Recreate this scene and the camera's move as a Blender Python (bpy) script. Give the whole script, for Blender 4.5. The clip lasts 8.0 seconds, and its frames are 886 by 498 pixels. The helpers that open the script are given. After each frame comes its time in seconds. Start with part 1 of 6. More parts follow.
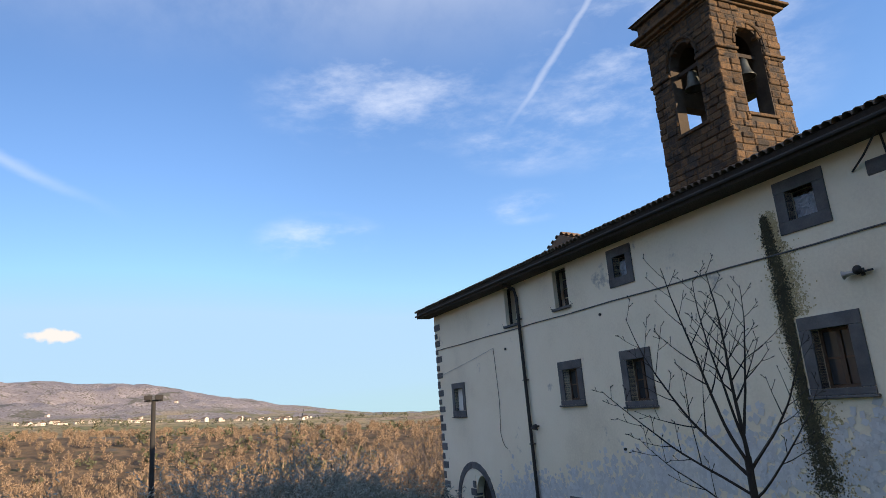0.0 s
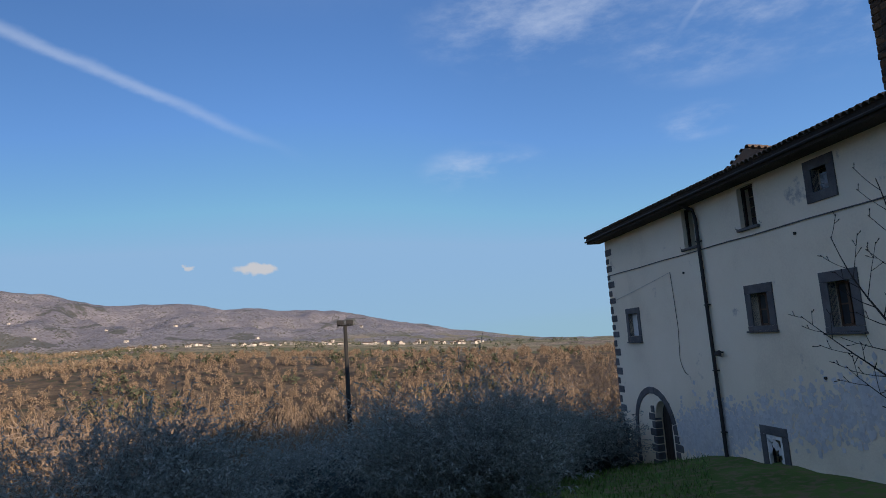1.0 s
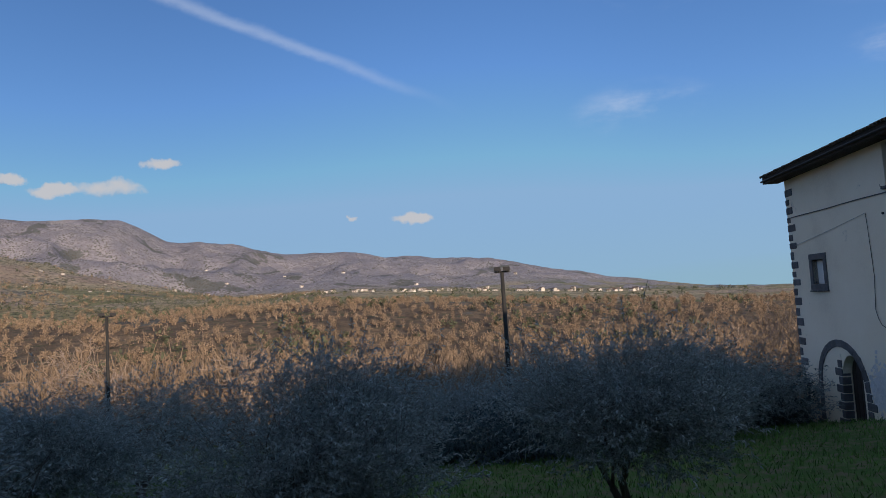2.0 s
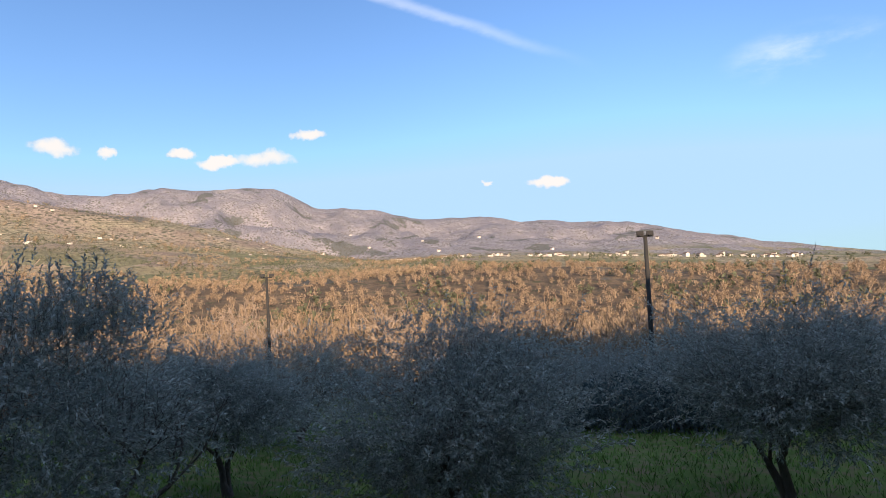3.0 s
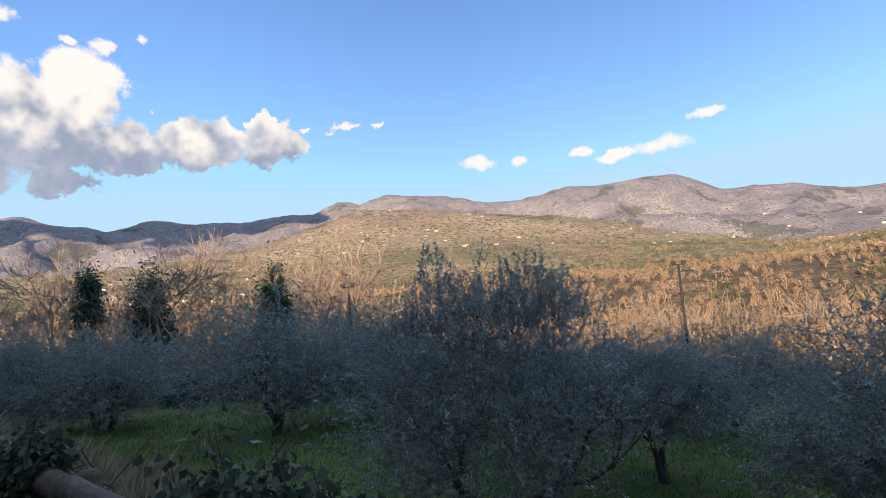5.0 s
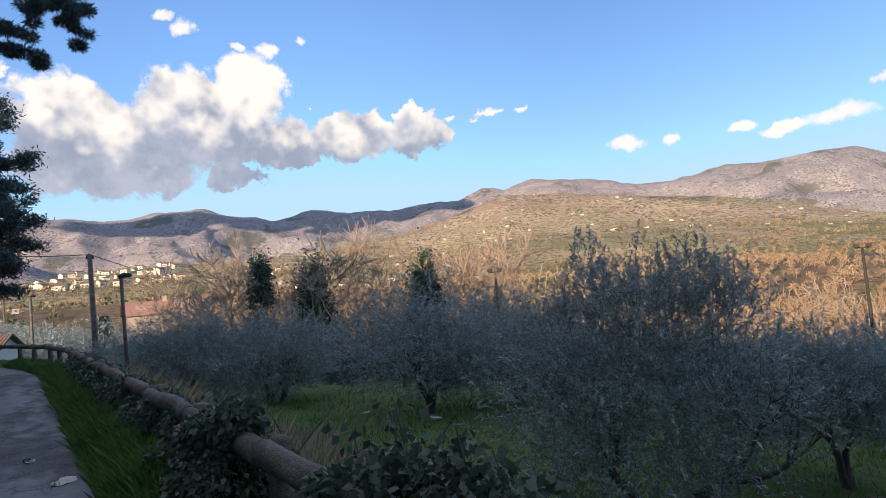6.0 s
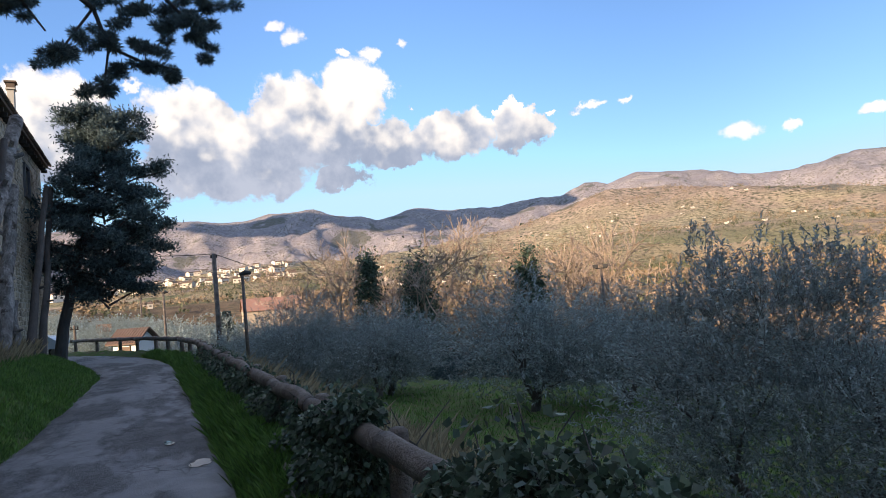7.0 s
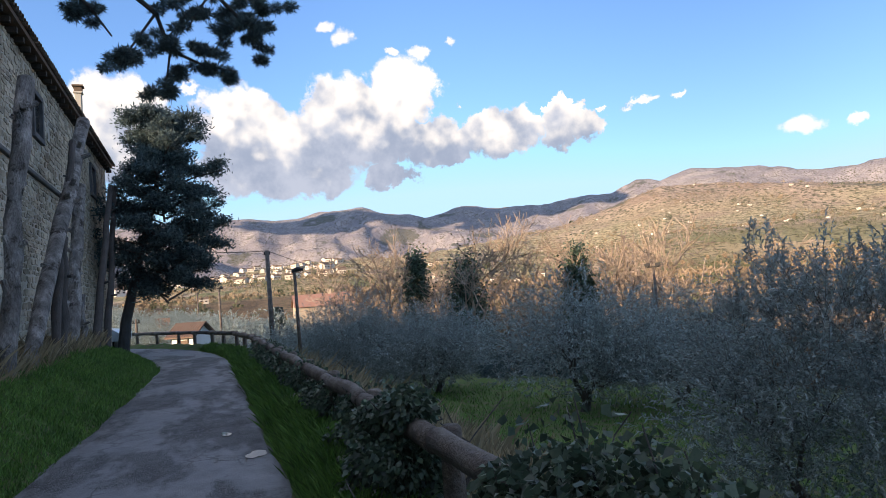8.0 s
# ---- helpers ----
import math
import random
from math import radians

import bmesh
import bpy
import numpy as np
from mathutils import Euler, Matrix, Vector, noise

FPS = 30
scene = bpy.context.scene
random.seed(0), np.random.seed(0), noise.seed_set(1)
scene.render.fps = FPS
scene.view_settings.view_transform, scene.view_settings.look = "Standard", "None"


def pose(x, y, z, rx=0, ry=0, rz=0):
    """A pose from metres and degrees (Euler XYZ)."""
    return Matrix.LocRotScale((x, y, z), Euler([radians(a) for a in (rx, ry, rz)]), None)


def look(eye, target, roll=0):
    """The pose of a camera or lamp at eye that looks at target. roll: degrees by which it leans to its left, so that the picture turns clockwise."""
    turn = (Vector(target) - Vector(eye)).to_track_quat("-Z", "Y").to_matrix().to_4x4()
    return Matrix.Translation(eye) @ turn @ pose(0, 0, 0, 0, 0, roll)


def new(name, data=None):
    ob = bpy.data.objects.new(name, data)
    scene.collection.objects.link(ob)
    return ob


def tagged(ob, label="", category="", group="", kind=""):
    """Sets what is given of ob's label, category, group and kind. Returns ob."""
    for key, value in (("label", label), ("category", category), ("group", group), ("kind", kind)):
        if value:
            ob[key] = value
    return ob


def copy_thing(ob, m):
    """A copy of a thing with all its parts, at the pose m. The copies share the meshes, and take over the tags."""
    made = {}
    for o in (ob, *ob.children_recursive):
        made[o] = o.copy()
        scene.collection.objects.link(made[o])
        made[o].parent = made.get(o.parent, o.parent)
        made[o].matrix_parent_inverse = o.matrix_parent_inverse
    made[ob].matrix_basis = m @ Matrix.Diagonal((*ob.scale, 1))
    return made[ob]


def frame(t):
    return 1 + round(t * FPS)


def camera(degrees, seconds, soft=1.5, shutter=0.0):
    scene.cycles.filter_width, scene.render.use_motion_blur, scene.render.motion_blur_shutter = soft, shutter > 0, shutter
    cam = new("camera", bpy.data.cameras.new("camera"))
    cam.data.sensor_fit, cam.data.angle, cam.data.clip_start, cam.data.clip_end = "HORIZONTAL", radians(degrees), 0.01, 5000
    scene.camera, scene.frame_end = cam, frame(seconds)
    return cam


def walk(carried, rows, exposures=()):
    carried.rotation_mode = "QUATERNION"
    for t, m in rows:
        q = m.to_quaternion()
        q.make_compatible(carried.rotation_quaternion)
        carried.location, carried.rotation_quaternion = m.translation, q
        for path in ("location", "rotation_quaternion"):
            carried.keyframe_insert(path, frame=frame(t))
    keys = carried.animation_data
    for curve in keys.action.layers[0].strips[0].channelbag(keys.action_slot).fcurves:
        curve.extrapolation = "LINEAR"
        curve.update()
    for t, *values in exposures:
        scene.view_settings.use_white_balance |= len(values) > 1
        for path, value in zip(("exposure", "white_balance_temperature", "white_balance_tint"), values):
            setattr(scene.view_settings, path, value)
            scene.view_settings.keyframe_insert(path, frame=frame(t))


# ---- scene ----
# camera: turns on the spot, carried on an arm's radius round the body
cam = camera(69.59, 8.0, 0.6)
EYE = 1.65
ROWS = [
    (0.0, -0.008, 0.500, 103.99, 4.16, 0.97),
    (0.3, -0.058, 0.497, 103.05, 3.92, 6.68),
    (0.5, -0.082, 0.493, 101.79, 3.89, 9.51),
    (0.7, -0.103, 0.489, 100.25, 3.92, 11.91),
    (1.0, -0.136, 0.481, 98.51, 3.70, 15.89),
    (1.2, -0.166, 0.472, 97.86, 3.75, 19.40),
    (1.5, -0.206, 0.456, 96.75, 3.68, 24.39),
    (1.7, -0.223, 0.448, 95.64, 3.64, 26.51),
    (2.8, -0.314, 0.389, 92.16, 2.21, 38.97),
    (3.0, -0.332, 0.373, 91.99, 2.58, 41.72),
    (3.3, -0.363, 0.344, 91.92, 3.05, 46.61),
    (3.5, -0.385, 0.319, 92.03, 3.48, 50.44),
    (3.9, -0.424, 0.265, 92.21, 4.38, 58.01),
    (4.1, -0.436, 0.245, 92.42, 4.69, 60.74),
    (4.5, -0.465, 0.185, 92.93, 5.06, 68.39),
    (5.0, -0.487, 0.112, 93.46, 5.18, 77.09),
    (5.2, -0.493, 0.085, 93.62, 5.05, 80.20),
    (6.3, -0.499, -0.028, 93.31, 4.75, 93.25),
    (6.5, -0.498, -0.046, 93.51, 4.56, 95.30),
    (7.0, -0.494, -0.080, 93.76, 4.96, 99.24),
    (7.5, -0.489, -0.105, 93.92, 4.75, 102.12),
    (8.0, -0.486, -0.117, 93.91, 4.48, 103.52),
]
EXPOSURES = [(0.0, 0.82, 7000, 15), (0.5, 0.4, 6600, 15), (1.0, 0.08, 6100, 14), (1.7, -0.12, 6000, 14), (2.8, 0.72, 6700, 15), (3.5, 0.92, 7000, 16), (5.2, 0.85, 6900, 16), (6.5, 0.98, 7000, 15), (8.0, 1.1, 7000, 15)]
walk(cam, [(t, pose(x, y, EYE, rx, ry, rz)) for t, x, y, rx, ry, rz in ROWS], EXPOSURES)

# ---- world: evening sky with clouds, low sun from behind the buildings ----
SUN_AZ, SUN_EL = -122.0, 14.5      # azimuth counted from +y towards -x


def direction(az, el=0.0):
    a, e = radians(az), radians(el)
    return Vector((-math.sin(a) * math.cos(e), math.cos(a) * math.cos(e), math.sin(e)))


sun_data = bpy.data.lights.new("sun", "SUN")
sun_data.energy, sun_data.angle, sun_data.color = 5.0, radians(0.5), (1.0, 0.78, 0.54)
sun = new("sun", sun_data)
sun.matrix_world = look(direction(SUN_AZ, SUN_EL) * 50, (0, 0, 0))

world = bpy.data.worlds.new("evening_sky")
scene.world = world
world.use_nodes = True
wt = world.node_tree
wt.nodes.clear()


class Maths:
    """Short spelling for chains of math nodes in one node tree."""

    def __init__(self, tree):
        self.tree = tree

    def node(self, kind, **sets):
        n = self.tree.nodes.new(kind)
        for key, value in sets.items():
            n.inputs[key].default_value = value
        return n

    def put(self, value, socket):
        if isinstance(value, (int, float)):
            socket.default_value = value
        else:
            self.tree.links.new(value, socket)

    def op(self, kind, a, b=0.0, clamp=False):
        n = self.tree.nodes.new("ShaderNodeMath")
        n.operation, n.use_clamp = kind, clamp
        self.put(a, n.inputs[0])
        self.put(b, n.inputs[1])
        return n.outputs[0]

    def ramp(self, value, lo, hi, a=0.0, b=1.0):
        n = self.tree.nodes.new("ShaderNodeMapRange")
        n.interpolation_type = "SMOOTHSTEP"
        self.put(value, n.inputs[0])
        for k, v in zip((1, 2, 3, 4), (lo, hi, a, b)):
            n.inputs[k].default_value = v
        return n.outputs[0]

    def noise(self, vector, scale, detail=6.0, rough=0.55, shift=(0, 0, 0), stretch=(1, 1, 1)):
        m = self.tree.nodes.new("ShaderNodeMapping")
        m.inputs["Location"].default_value, m.inputs["Scale"].default_value = shift, stretch
        self.tree.links.new(vector, m.inputs["Vector"])
        n = self.tree.nodes.new("ShaderNodeTexNoise")
        n.inputs["Scale"].default_value, n.inputs["Detail"].default_value, n.inputs["Roughness"].default_value = scale, detail, rough
        self.tree.links.new(m.outputs[0], n.inputs["Vector"])
        return n.outputs["Fac"]

    def mix(self, fac, a, b):
        n = self.tree.nodes.new("ShaderNodeMix")
        n.data_type = "RGBA"
        self.put(fac, n.inputs[0])
        for value, socket in ((a, n.inputs[6]), (b, n.inputs[7])):
            if isinstance(value, tuple):
                socket.default_value = (*value, 1) if len(value) == 3 else value
            else:
                self.tree.links.new(value, socket)
        return n.outputs[2]


W = Maths(wt)
sky = wt.nodes.new("ShaderNodeTexSky")
sky.sky_type, sky.sun_disc = "NISHITA", False
sky.sun_elevation, sky.sun_rotation = radians(SUN_EL), radians(-SUN_AZ)
sky.air_density, sky.dust_density, sky.ozone_density, sky.altitude = 1.25, 0.0, 5.0, 300
coord = wt.nodes.new("ShaderNodeTexCoord").outputs["Generated"]
parts = wt.nodes.new("ShaderNodeSeparateXYZ")
wt.links.new(coord, parts.inputs[0])
AZ = W.op("MULTIPLY", W.op("ARCTAN2", W.op("MULTIPLY", parts.outputs[0], -1.0), parts.outputs[1]), 57.29578)
EL = W.op("MULTIPLY", W.op("ARCSINE", parts.outputs[2]), 57.29578)
def lumps(scale, shift=(0, 0, 0)):
    """Rounded heads, 1 in the middle of each and 0 between them."""
    m = wt.nodes.new("ShaderNodeMapping")
    m.inputs["Location"].default_value = shift
    wt.links.new(coord, m.inputs["Vector"])
    v = wt.nodes.new("ShaderNodeTexVoronoi")
    v.feature = "SMOOTH_F1"
    v.inputs["Scale"].default_value, v.inputs["Smoothness"].default_value = scale, 0.25
    wt.links.new(m.outputs[0], v.inputs["Vector"])
    return W.op("SUBTRACT", 1.0, W.op("MULTIPLY", v.outputs["Distance"], 1.25))


def billows(shift=(0, 0, 0)):
    big, mid, fine = lumps(13.0, shift), lumps(29.0, shift), lumps(66.0, shift)
    soft = W.noise(coord, 9.0, 9.0, 0.6, shift)
    return W.op("ADD", W.op("ADD", W.op("MULTIPLY", big, 0.22), W.op("MULTIPLY", mid, 0.16)), W.op("ADD", W.op("MULTIPLY", fine, 0.08), W.op("MULTIPLY", soft, 0.54)))


billow = billows()
# the same billows looked up a little towards the light: where they thin out, the cloud is lit
toward = billows((0.016, -0.004, -0.026))
# ragged outlines: the clouds' directions are bent by noise, gently for the small ones
bent = W.op("MULTIPLY", W.ramp(AZ, 76.0, 92.0, 0.45, 1.0), W.ramp(EL, 18.8, 20.4, 1.0, 0.5))
WARP_AZ = W.op("ADD", AZ, W.op("MULTIPLY", W.op("SUBTRACT", W.noise(coord, 22.0, 7.0, 0.62, (0.7, 0.1, 0.3)), 0.5), W.op("MULTIPLY", bent, 7.5)))
WARP_EL = W.op("ADD", EL, W.op("MULTIPLY", W.op("SUBTRACT", W.noise(coord, 22.0, 7.0, 0.62, (2.7, 4.1, 1.3)), 0.5), W.op("MULTIPLY", bent, 4.5)))


def puff(az, el, wide, high, a=None, e=None):
    """1 at the middle of a cloud, 0 at its rim, below 0 outside."""
    a = W.op("DIVIDE", W.op("SUBTRACT", a or AZ, az), wide)
    e = W.op("DIVIDE", W.op("SUBTRACT", e or EL, el), high)
    return W.op("SUBTRACT", 1.0, W.op("ADD", W.op("MULTIPLY", a, a), W.op("MULTIPLY", e, e)))


def most(values):
    out = values[0]
    for v in values[1:]:
        out = W.op("MAXIMUM", out, v)
    return out


CUMULUS = [  # azimuth, elevation, half width, half height
    (130.2, 15.2, 4.6, 4.4), (120.6, 14.6, 4.4, 4.0), (111.6, 16.7, 3.7, 3.4), (116.8, 13.2, 7.4, 3.3), (105.9, 17.9, 3.9, 3.0), (109.8, 14.0, 6.1, 3.0), (103.7, 13.6, 3.0, 2.2),
    (97.5, 13.7, 4.5, 2.2), (90.9, 13.7, 2.9, 1.7), (102.2, 12.2, 3.0, 1.2), (91.2, 15.4, 1.2, 0.9), (117.0, 11.2, 7.4, 2.2), (107.5, 10.8, 2.8, 1.1),
]
TUFTS = [
    (112.8, 23.5, 1.1, 0.4), (111.2, 22.6, 1.1, 0.7), (100.9, 21.8, 0.6, 0.5), (106.6, 21.3, 0.8, 0.35), (104.1, 21.0, 1.1, 0.55), (100.8, 16.7, 0.45, 0.35), (84.5, 14.75, 1.4, 0.4), (81.7, 15.0, 0.7, 0.3),
    (73.1, 10.85, 1.7, 0.75), (69.2, 10.6, 0.8, 0.36), (124.0, 18.3, 1.2, 0.4), (87.9, 14.9, 0.6, 0.28), (63.8, 10.7, 1.15, 0.45), (60.5, 9.95, 2.2, 0.5), (57.0, 10.3, 2.5, 0.8), (52.9, 12.3, 1.4, 0.5), (32.0, 7.5, 1.8, 0.5), (37.4, 7.7, 0.4, 0.22),
]
mass = W.op("ADD", most([puff(*c, WARP_AZ, WARP_EL) for c in CUMULUS]), W.op("MULTIPLY", W.op("SUBTRACT", billow, 0.455), 1.5))
tuft = W.op("ADD", most([puff(*c, WARP_AZ, WARP_EL) for c in TUFTS]), W.op("MULTIPLY", W.op("SUBTRACT", billow, 0.455), 2.0))
cumulus = W.op("MAXIMUM", W.ramp(mass, -0.12, 0.30), W.op("MULTIPLY", W.ramp(tuft, -0.1, 0.9), 0.95))
level = W.op("MULTIPLY", W.op("SUBTRACT", WARP_EL, W.ramp(AZ, 99.0, 109.0, 13.5, 14.9)), 0.22)
lit = W.ramp(W.op("ADD", W.op("MULTIPLY", W.op("SUBTRACT", billow, toward), 4.4), level), -0.62, 0.95)
lit = W.op("MAXIMUM", lit, W.ramp(W.op("ADD", tuft, W.op("MULTIPLY", W.op("SUBTRACT", billow, toward), 3.0)), -0.5, 0.4))
under = W.mix(W.ramp(W.noise(coord, 14.0, 7.0, 0.6, (4.0, 0.3, 2.0)), 0.38, 0.64), (1.3, 1.62, 2.2), (1.9, 2.2, 2.75))
cloud_colour = W.mix(lit, under, (4.1, 4.05, 3.9))
# thin high streaks over the white house, and two vapour trails
veil = most([puff(4.0, 27.5, 13.0, 5.0), puff(-10.0, 23.5, 9.0, 3.6), puff(-8.0, 17.0, 4.0, 1.5), puff(11.0, 15.2, 6.0, 2.4), puff(-22.0, 27.0, 14.0, 9.0)])
streaks = W.noise(coord, 6.0, 9.0, 0.62, (0.3, 0.2, 0.0), (1.0, 1.4, 2.6))
veil = W.op("MULTIPLY", W.ramp(veil, -0.4, 1.0), W.ramp(streaks, 0.42, 0.88))
wander = W.op("MULTIPLY", W.op("SUBTRACT", streaks, 0.5), 1.6)
curve = W.op("DIVIDE", W.op("SUBTRACT", AZ, 40.0), 14.0)
trail = W.op("SUBTRACT", EL, W.op("ADD", W.op("ADD", 17.3, W.op("MULTIPLY", W.op("SUBTRACT", AZ, 26.6), 0.334)), W.op("MULTIPLY", W.op("MULTIPLY", curve, curve), -0.8)))
trail = W.op("MULTIPLY", W.ramp(W.op("ABSOLUTE", W.op("ADD", trail, wander)), 0.0, 0.8, 1.0, 0.0), W.op("MULTIPLY", W.ramp(AZ, 26.0, 41.0), W.ramp(AZ, 62.0, 52.0)))
second = W.op("SUBTRACT", EL, W.op("ADD", 24.4, W.op("MULTIPLY", W.op("ADD", AZ, 7.3), -0.995)))
second = W.op("MULTIPLY", W.ramp(W.op("ABSOLUTE", W.op("ADD", second, wander)), 0.0, 0.75, 1.0, 0.0), W.op("MULTIPLY", W.ramp(AZ, -24.0, -15.0), W.ramp(AZ, -5.5, -11.0)))
trail = W.op("MULTIPLY", W.op("MAXIMUM", trail, second), W.ramp(streaks, 0.25, 0.6, 0.5, 1.0))
# bright veil added high up, all round and mostly out of view, to lift the shaded ground
overhead = W.op("MULTIPLY", W.ramp(EL, 27.0, 48.0), W.ramp(W.noise(coord, 3.0, 7.0, 0.6, (0.1, 0.6, 0.0)), 0.30, 0.62))
veil = W.op("MAXIMUM", veil, overhead)
thin = W.op("MULTIPLY", W.op("MAXIMUM", veil, W.op("MULTIPLY", trail, 0.5)), 0.7)
clear = wt.nodes.new("ShaderNodeVectorMath")
clear.operation = "MULTIPLY"
wt.links.new(sky.outputs[0], clear.inputs[0])
clear.inputs[1].default_value = (0.97, 0.985, 1.09)

even = wt.nodes.new("ShaderNodeVectorMath")
even.operation = "MINIMUM"
# the blue deepens away from the sun's opposite point
deep = wt.nodes.new("ShaderNodeVectorMath")
deep.operation = "SCALE"
wt.links.new(clear.outputs[0], deep.inputs[0])
wt.links.new(W.op("MULTIPLY", W.op("MULTIPLY", W.ramp(AZ, 12.0, 60.0, 1.0, 0.72), W.ramp(AZ, 72.0, 112.0, 1.0, 1.5)), W.ramp(AZ, 15.0, -25.0, 1.0, 1.2)), deep.inputs["Scale"])
wt.links.new(deep.outputs[0], even.inputs[0])
even.inputs[1].default_value = (1.95, 3.2, 4.5)
low_haze = W.mix(W.ramp(EL, -1.0, 8.0, 0.85, 0.0), even.outputs[0], (2.1, 3.35, 4.1))
colour = W.mix(thin, low_haze, (4.2, 4.7, 5.4))
colour = W.mix(cumulus, colour, cloud_colour)
back = W.node("ShaderNodeBackground", Strength=0.135)
wt.links.new(colour, back.inputs["Color"])
wt.links.new(back.outputs[0], wt.nodes.new("ShaderNodeOutputWorld").inputs["Surface"])

# ---- materials ----
def material(name, colours, scale=1.0, rough=0.85, bump=0.3, grain=12.0, metal=0.0, per_object=0.0, stretch=(1, 1, 1), relief=0.02, detail=8.0, spots=None):
    """Colours blended by large stains, with fine grain and relief on top. scale: stains per metre."""
    m = bpy.data.materials.new(name)
    m.use_nodes = True
    t = m.node_tree
    k = Maths(t)
    b = t.nodes["Principled BSDF"]
    pos = t.nodes.new("ShaderNodeTexCoord").outputs["Object"]
    large = k.noise(pos, scale, detail, 0.6, (5.2, 1.3, 2.7), stretch)
    fine = k.noise(pos, scale * grain, 5.0, 0.65, (0, 0, 0), stretch)
    ramp = t.nodes.new("ShaderNodeValToRGB")
    e = ramp.color_ramp.elements
    n = len(colours)
    e[0].position, e[0].color = 0.32, (*colours[0], 1)
    e[1].position, e[1].color = 0.68, (*colours[-1], 1)
    for i in range(1, n - 1):
        p = e.new(0.32 + 0.36 * i / (n - 1))
        p.color = (*colours[i], 1)
    t.links.new(k.op("ADD", k.op("MULTIPLY", large, 0.72), k.op("MULTIPLY", fine, 0.28)), ramp.inputs[0])
    out = ramp.outputs[0]
    if spots:
        colour, at, density = spots
        out = k.mix(k.ramp(k.noise(pos, at, 6.0, 0.7, (9.0, 4.0, 1.0)), density, density + 0.12), out, colour)
    if per_object:
        info = t.nodes.new("ShaderNodeObjectInfo")
        hsv = t.nodes.new("ShaderNodeHueSaturation")
        t.links.new(out, hsv.inputs["Color"])
        t.links.new(k.op("ADD", 1.0 - per_object, k.op("MULTIPLY", info.outputs["Random"], 2 * per_object)), hsv.inputs["Value"])
        out = hsv.outputs[0]
    t.links.new(out, b.inputs["Base Color"])
    b.inputs["Roughness"].default_value, b.inputs["Metallic"].default_value = rough, metal
    if bump:
        bn = t.nodes.new("ShaderNodeBump")
        bn.inputs["Strength"].default_value, bn.inputs["Distance"].default_value = bump, relief
        t.links.new(k.op("ADD", fine, k.op("MULTIPLY", large, 0.6)), bn.inputs["Height"])
        t.links.new(bn.outputs[0], b.inputs["Normal"])
    return m


def island_tint(m, amount):
    """Vary a joined mesh piece by piece (leaves, twigs, blades)."""
    t = m.node_tree
    b = t.nodes["Principled BSDF"]
    link = b.inputs["Base Color"].links[0]
    source = link.from_socket
    k = Maths(t)
    hsv = t.nodes.new("ShaderNodeHueSaturation")
    geo = t.nodes.new("ShaderNodeNewGeometry")
    t.links.new(source, hsv.inputs["Color"])
    t.links.new(k.op("ADD", 1.0 - amount, k.op("MULTIPLY", geo.outputs["Random Per Island"], 2 * amount)), hsv.inputs["Value"])
    t.links.new(hsv.outputs[0], b.inputs["Base Color"])
    return m


def leafy(m, share=0.4):
    """Thin leaves let part of the light through."""
    t = m.node_tree
    b = t.nodes["Principled BSDF"]
    glow = t.nodes.new("ShaderNodeBsdfTranslucent")
    t.links.new(b.inputs["Base Color"].links[0].from_socket, glow.inputs["Color"])
    mixed = t.nodes.new("ShaderNodeMixShader")
    mixed.inputs[0].default_value = share
    t.links.new(b.outputs[0], mixed.inputs[1])
    t.links.new(glow.outputs[0], mixed.inputs[2])
    t.links.new(mixed.outputs[0], t.nodes["Material Output"].inputs["Surface"])
    return m


M_PLASTER = material("cream_plaster", [(0.68, 0.60, 0.465), (0.83, 0.745, 0.59), (0.88, 0.80, 0.65)], 0.35, 0.92, 0.25, 40, spots=((0.42, 0.40, 0.37), 0.9, 0.63))
M_GREYSTONE = material("grey_sandstone", [(0.06, 0.061, 0.066), (0.10, 0.101, 0.107), (0.15, 0.15, 0.153)], 2.0, 0.9, 0.6, 14, per_object=0.15)
M_TOWER = material("weathered_brown_stone", [(0.009, 0.009, 0.009), (0.024, 0.021, 0.019), (0.105, 0.062, 0.029), (0.028, 0.025, 0.023), (0.07, 0.056, 0.042)], 0.8, 0.95, 1.0, 9, per_object=0.4, relief=0.06)
M_RUBBLE = material("rubble_stone", [(0.22, 0.20, 0.165), (0.38, 0.35, 0.29), (0.54, 0.50, 0.42)], 0.8, 0.95, 0.6, 10, per_object=0.3, relief=0.03)
M_MORTAR = material("lime_mortar", [(0.30, 0.275, 0.235), (0.45, 0.42, 0.36), (0.38, 0.35, 0.30)], 0.7, 0.95, 0.6, 16)
# tower mortar, darkened to put shade into the reveals of the openings
M_TOWERCORE = material("shade_dark_mortar", [(0.03, 0.026, 0.022), (0.075, 0.06, 0.046)], 1.5, 0.95, 0.6, 10)
M_TILE = material("old_clay_tile", [(0.06, 0.045, 0.036), (0.13, 0.085, 0.058), (0.11, 0.095, 0.08)], 1.6, 0.9, 0.5, 9, per_object=0.25)
M_REDTILE = material("red_clay_tile", [(0.20, 0.10, 0.075), (0.27, 0.14, 0.10), (0.21, 0.14, 0.115)], 1.2, 0.9, 0.4, 9, per_object=0.25)
M_DARKWOOD = material("dark_wood", [(0.022, 0.017, 0.014), (0.045, 0.033, 0.025)], 3.0, 0.9, 0.4, 8, stretch=(4, 4, 0.5))
M_BROWNWOOD = material("brown_window_wood", [(0.07, 0.04, 0.022), (0.11, 0.062, 0.035)], 4.0, 0.55, 0.3, 8, stretch=(4, 4, 0.5))
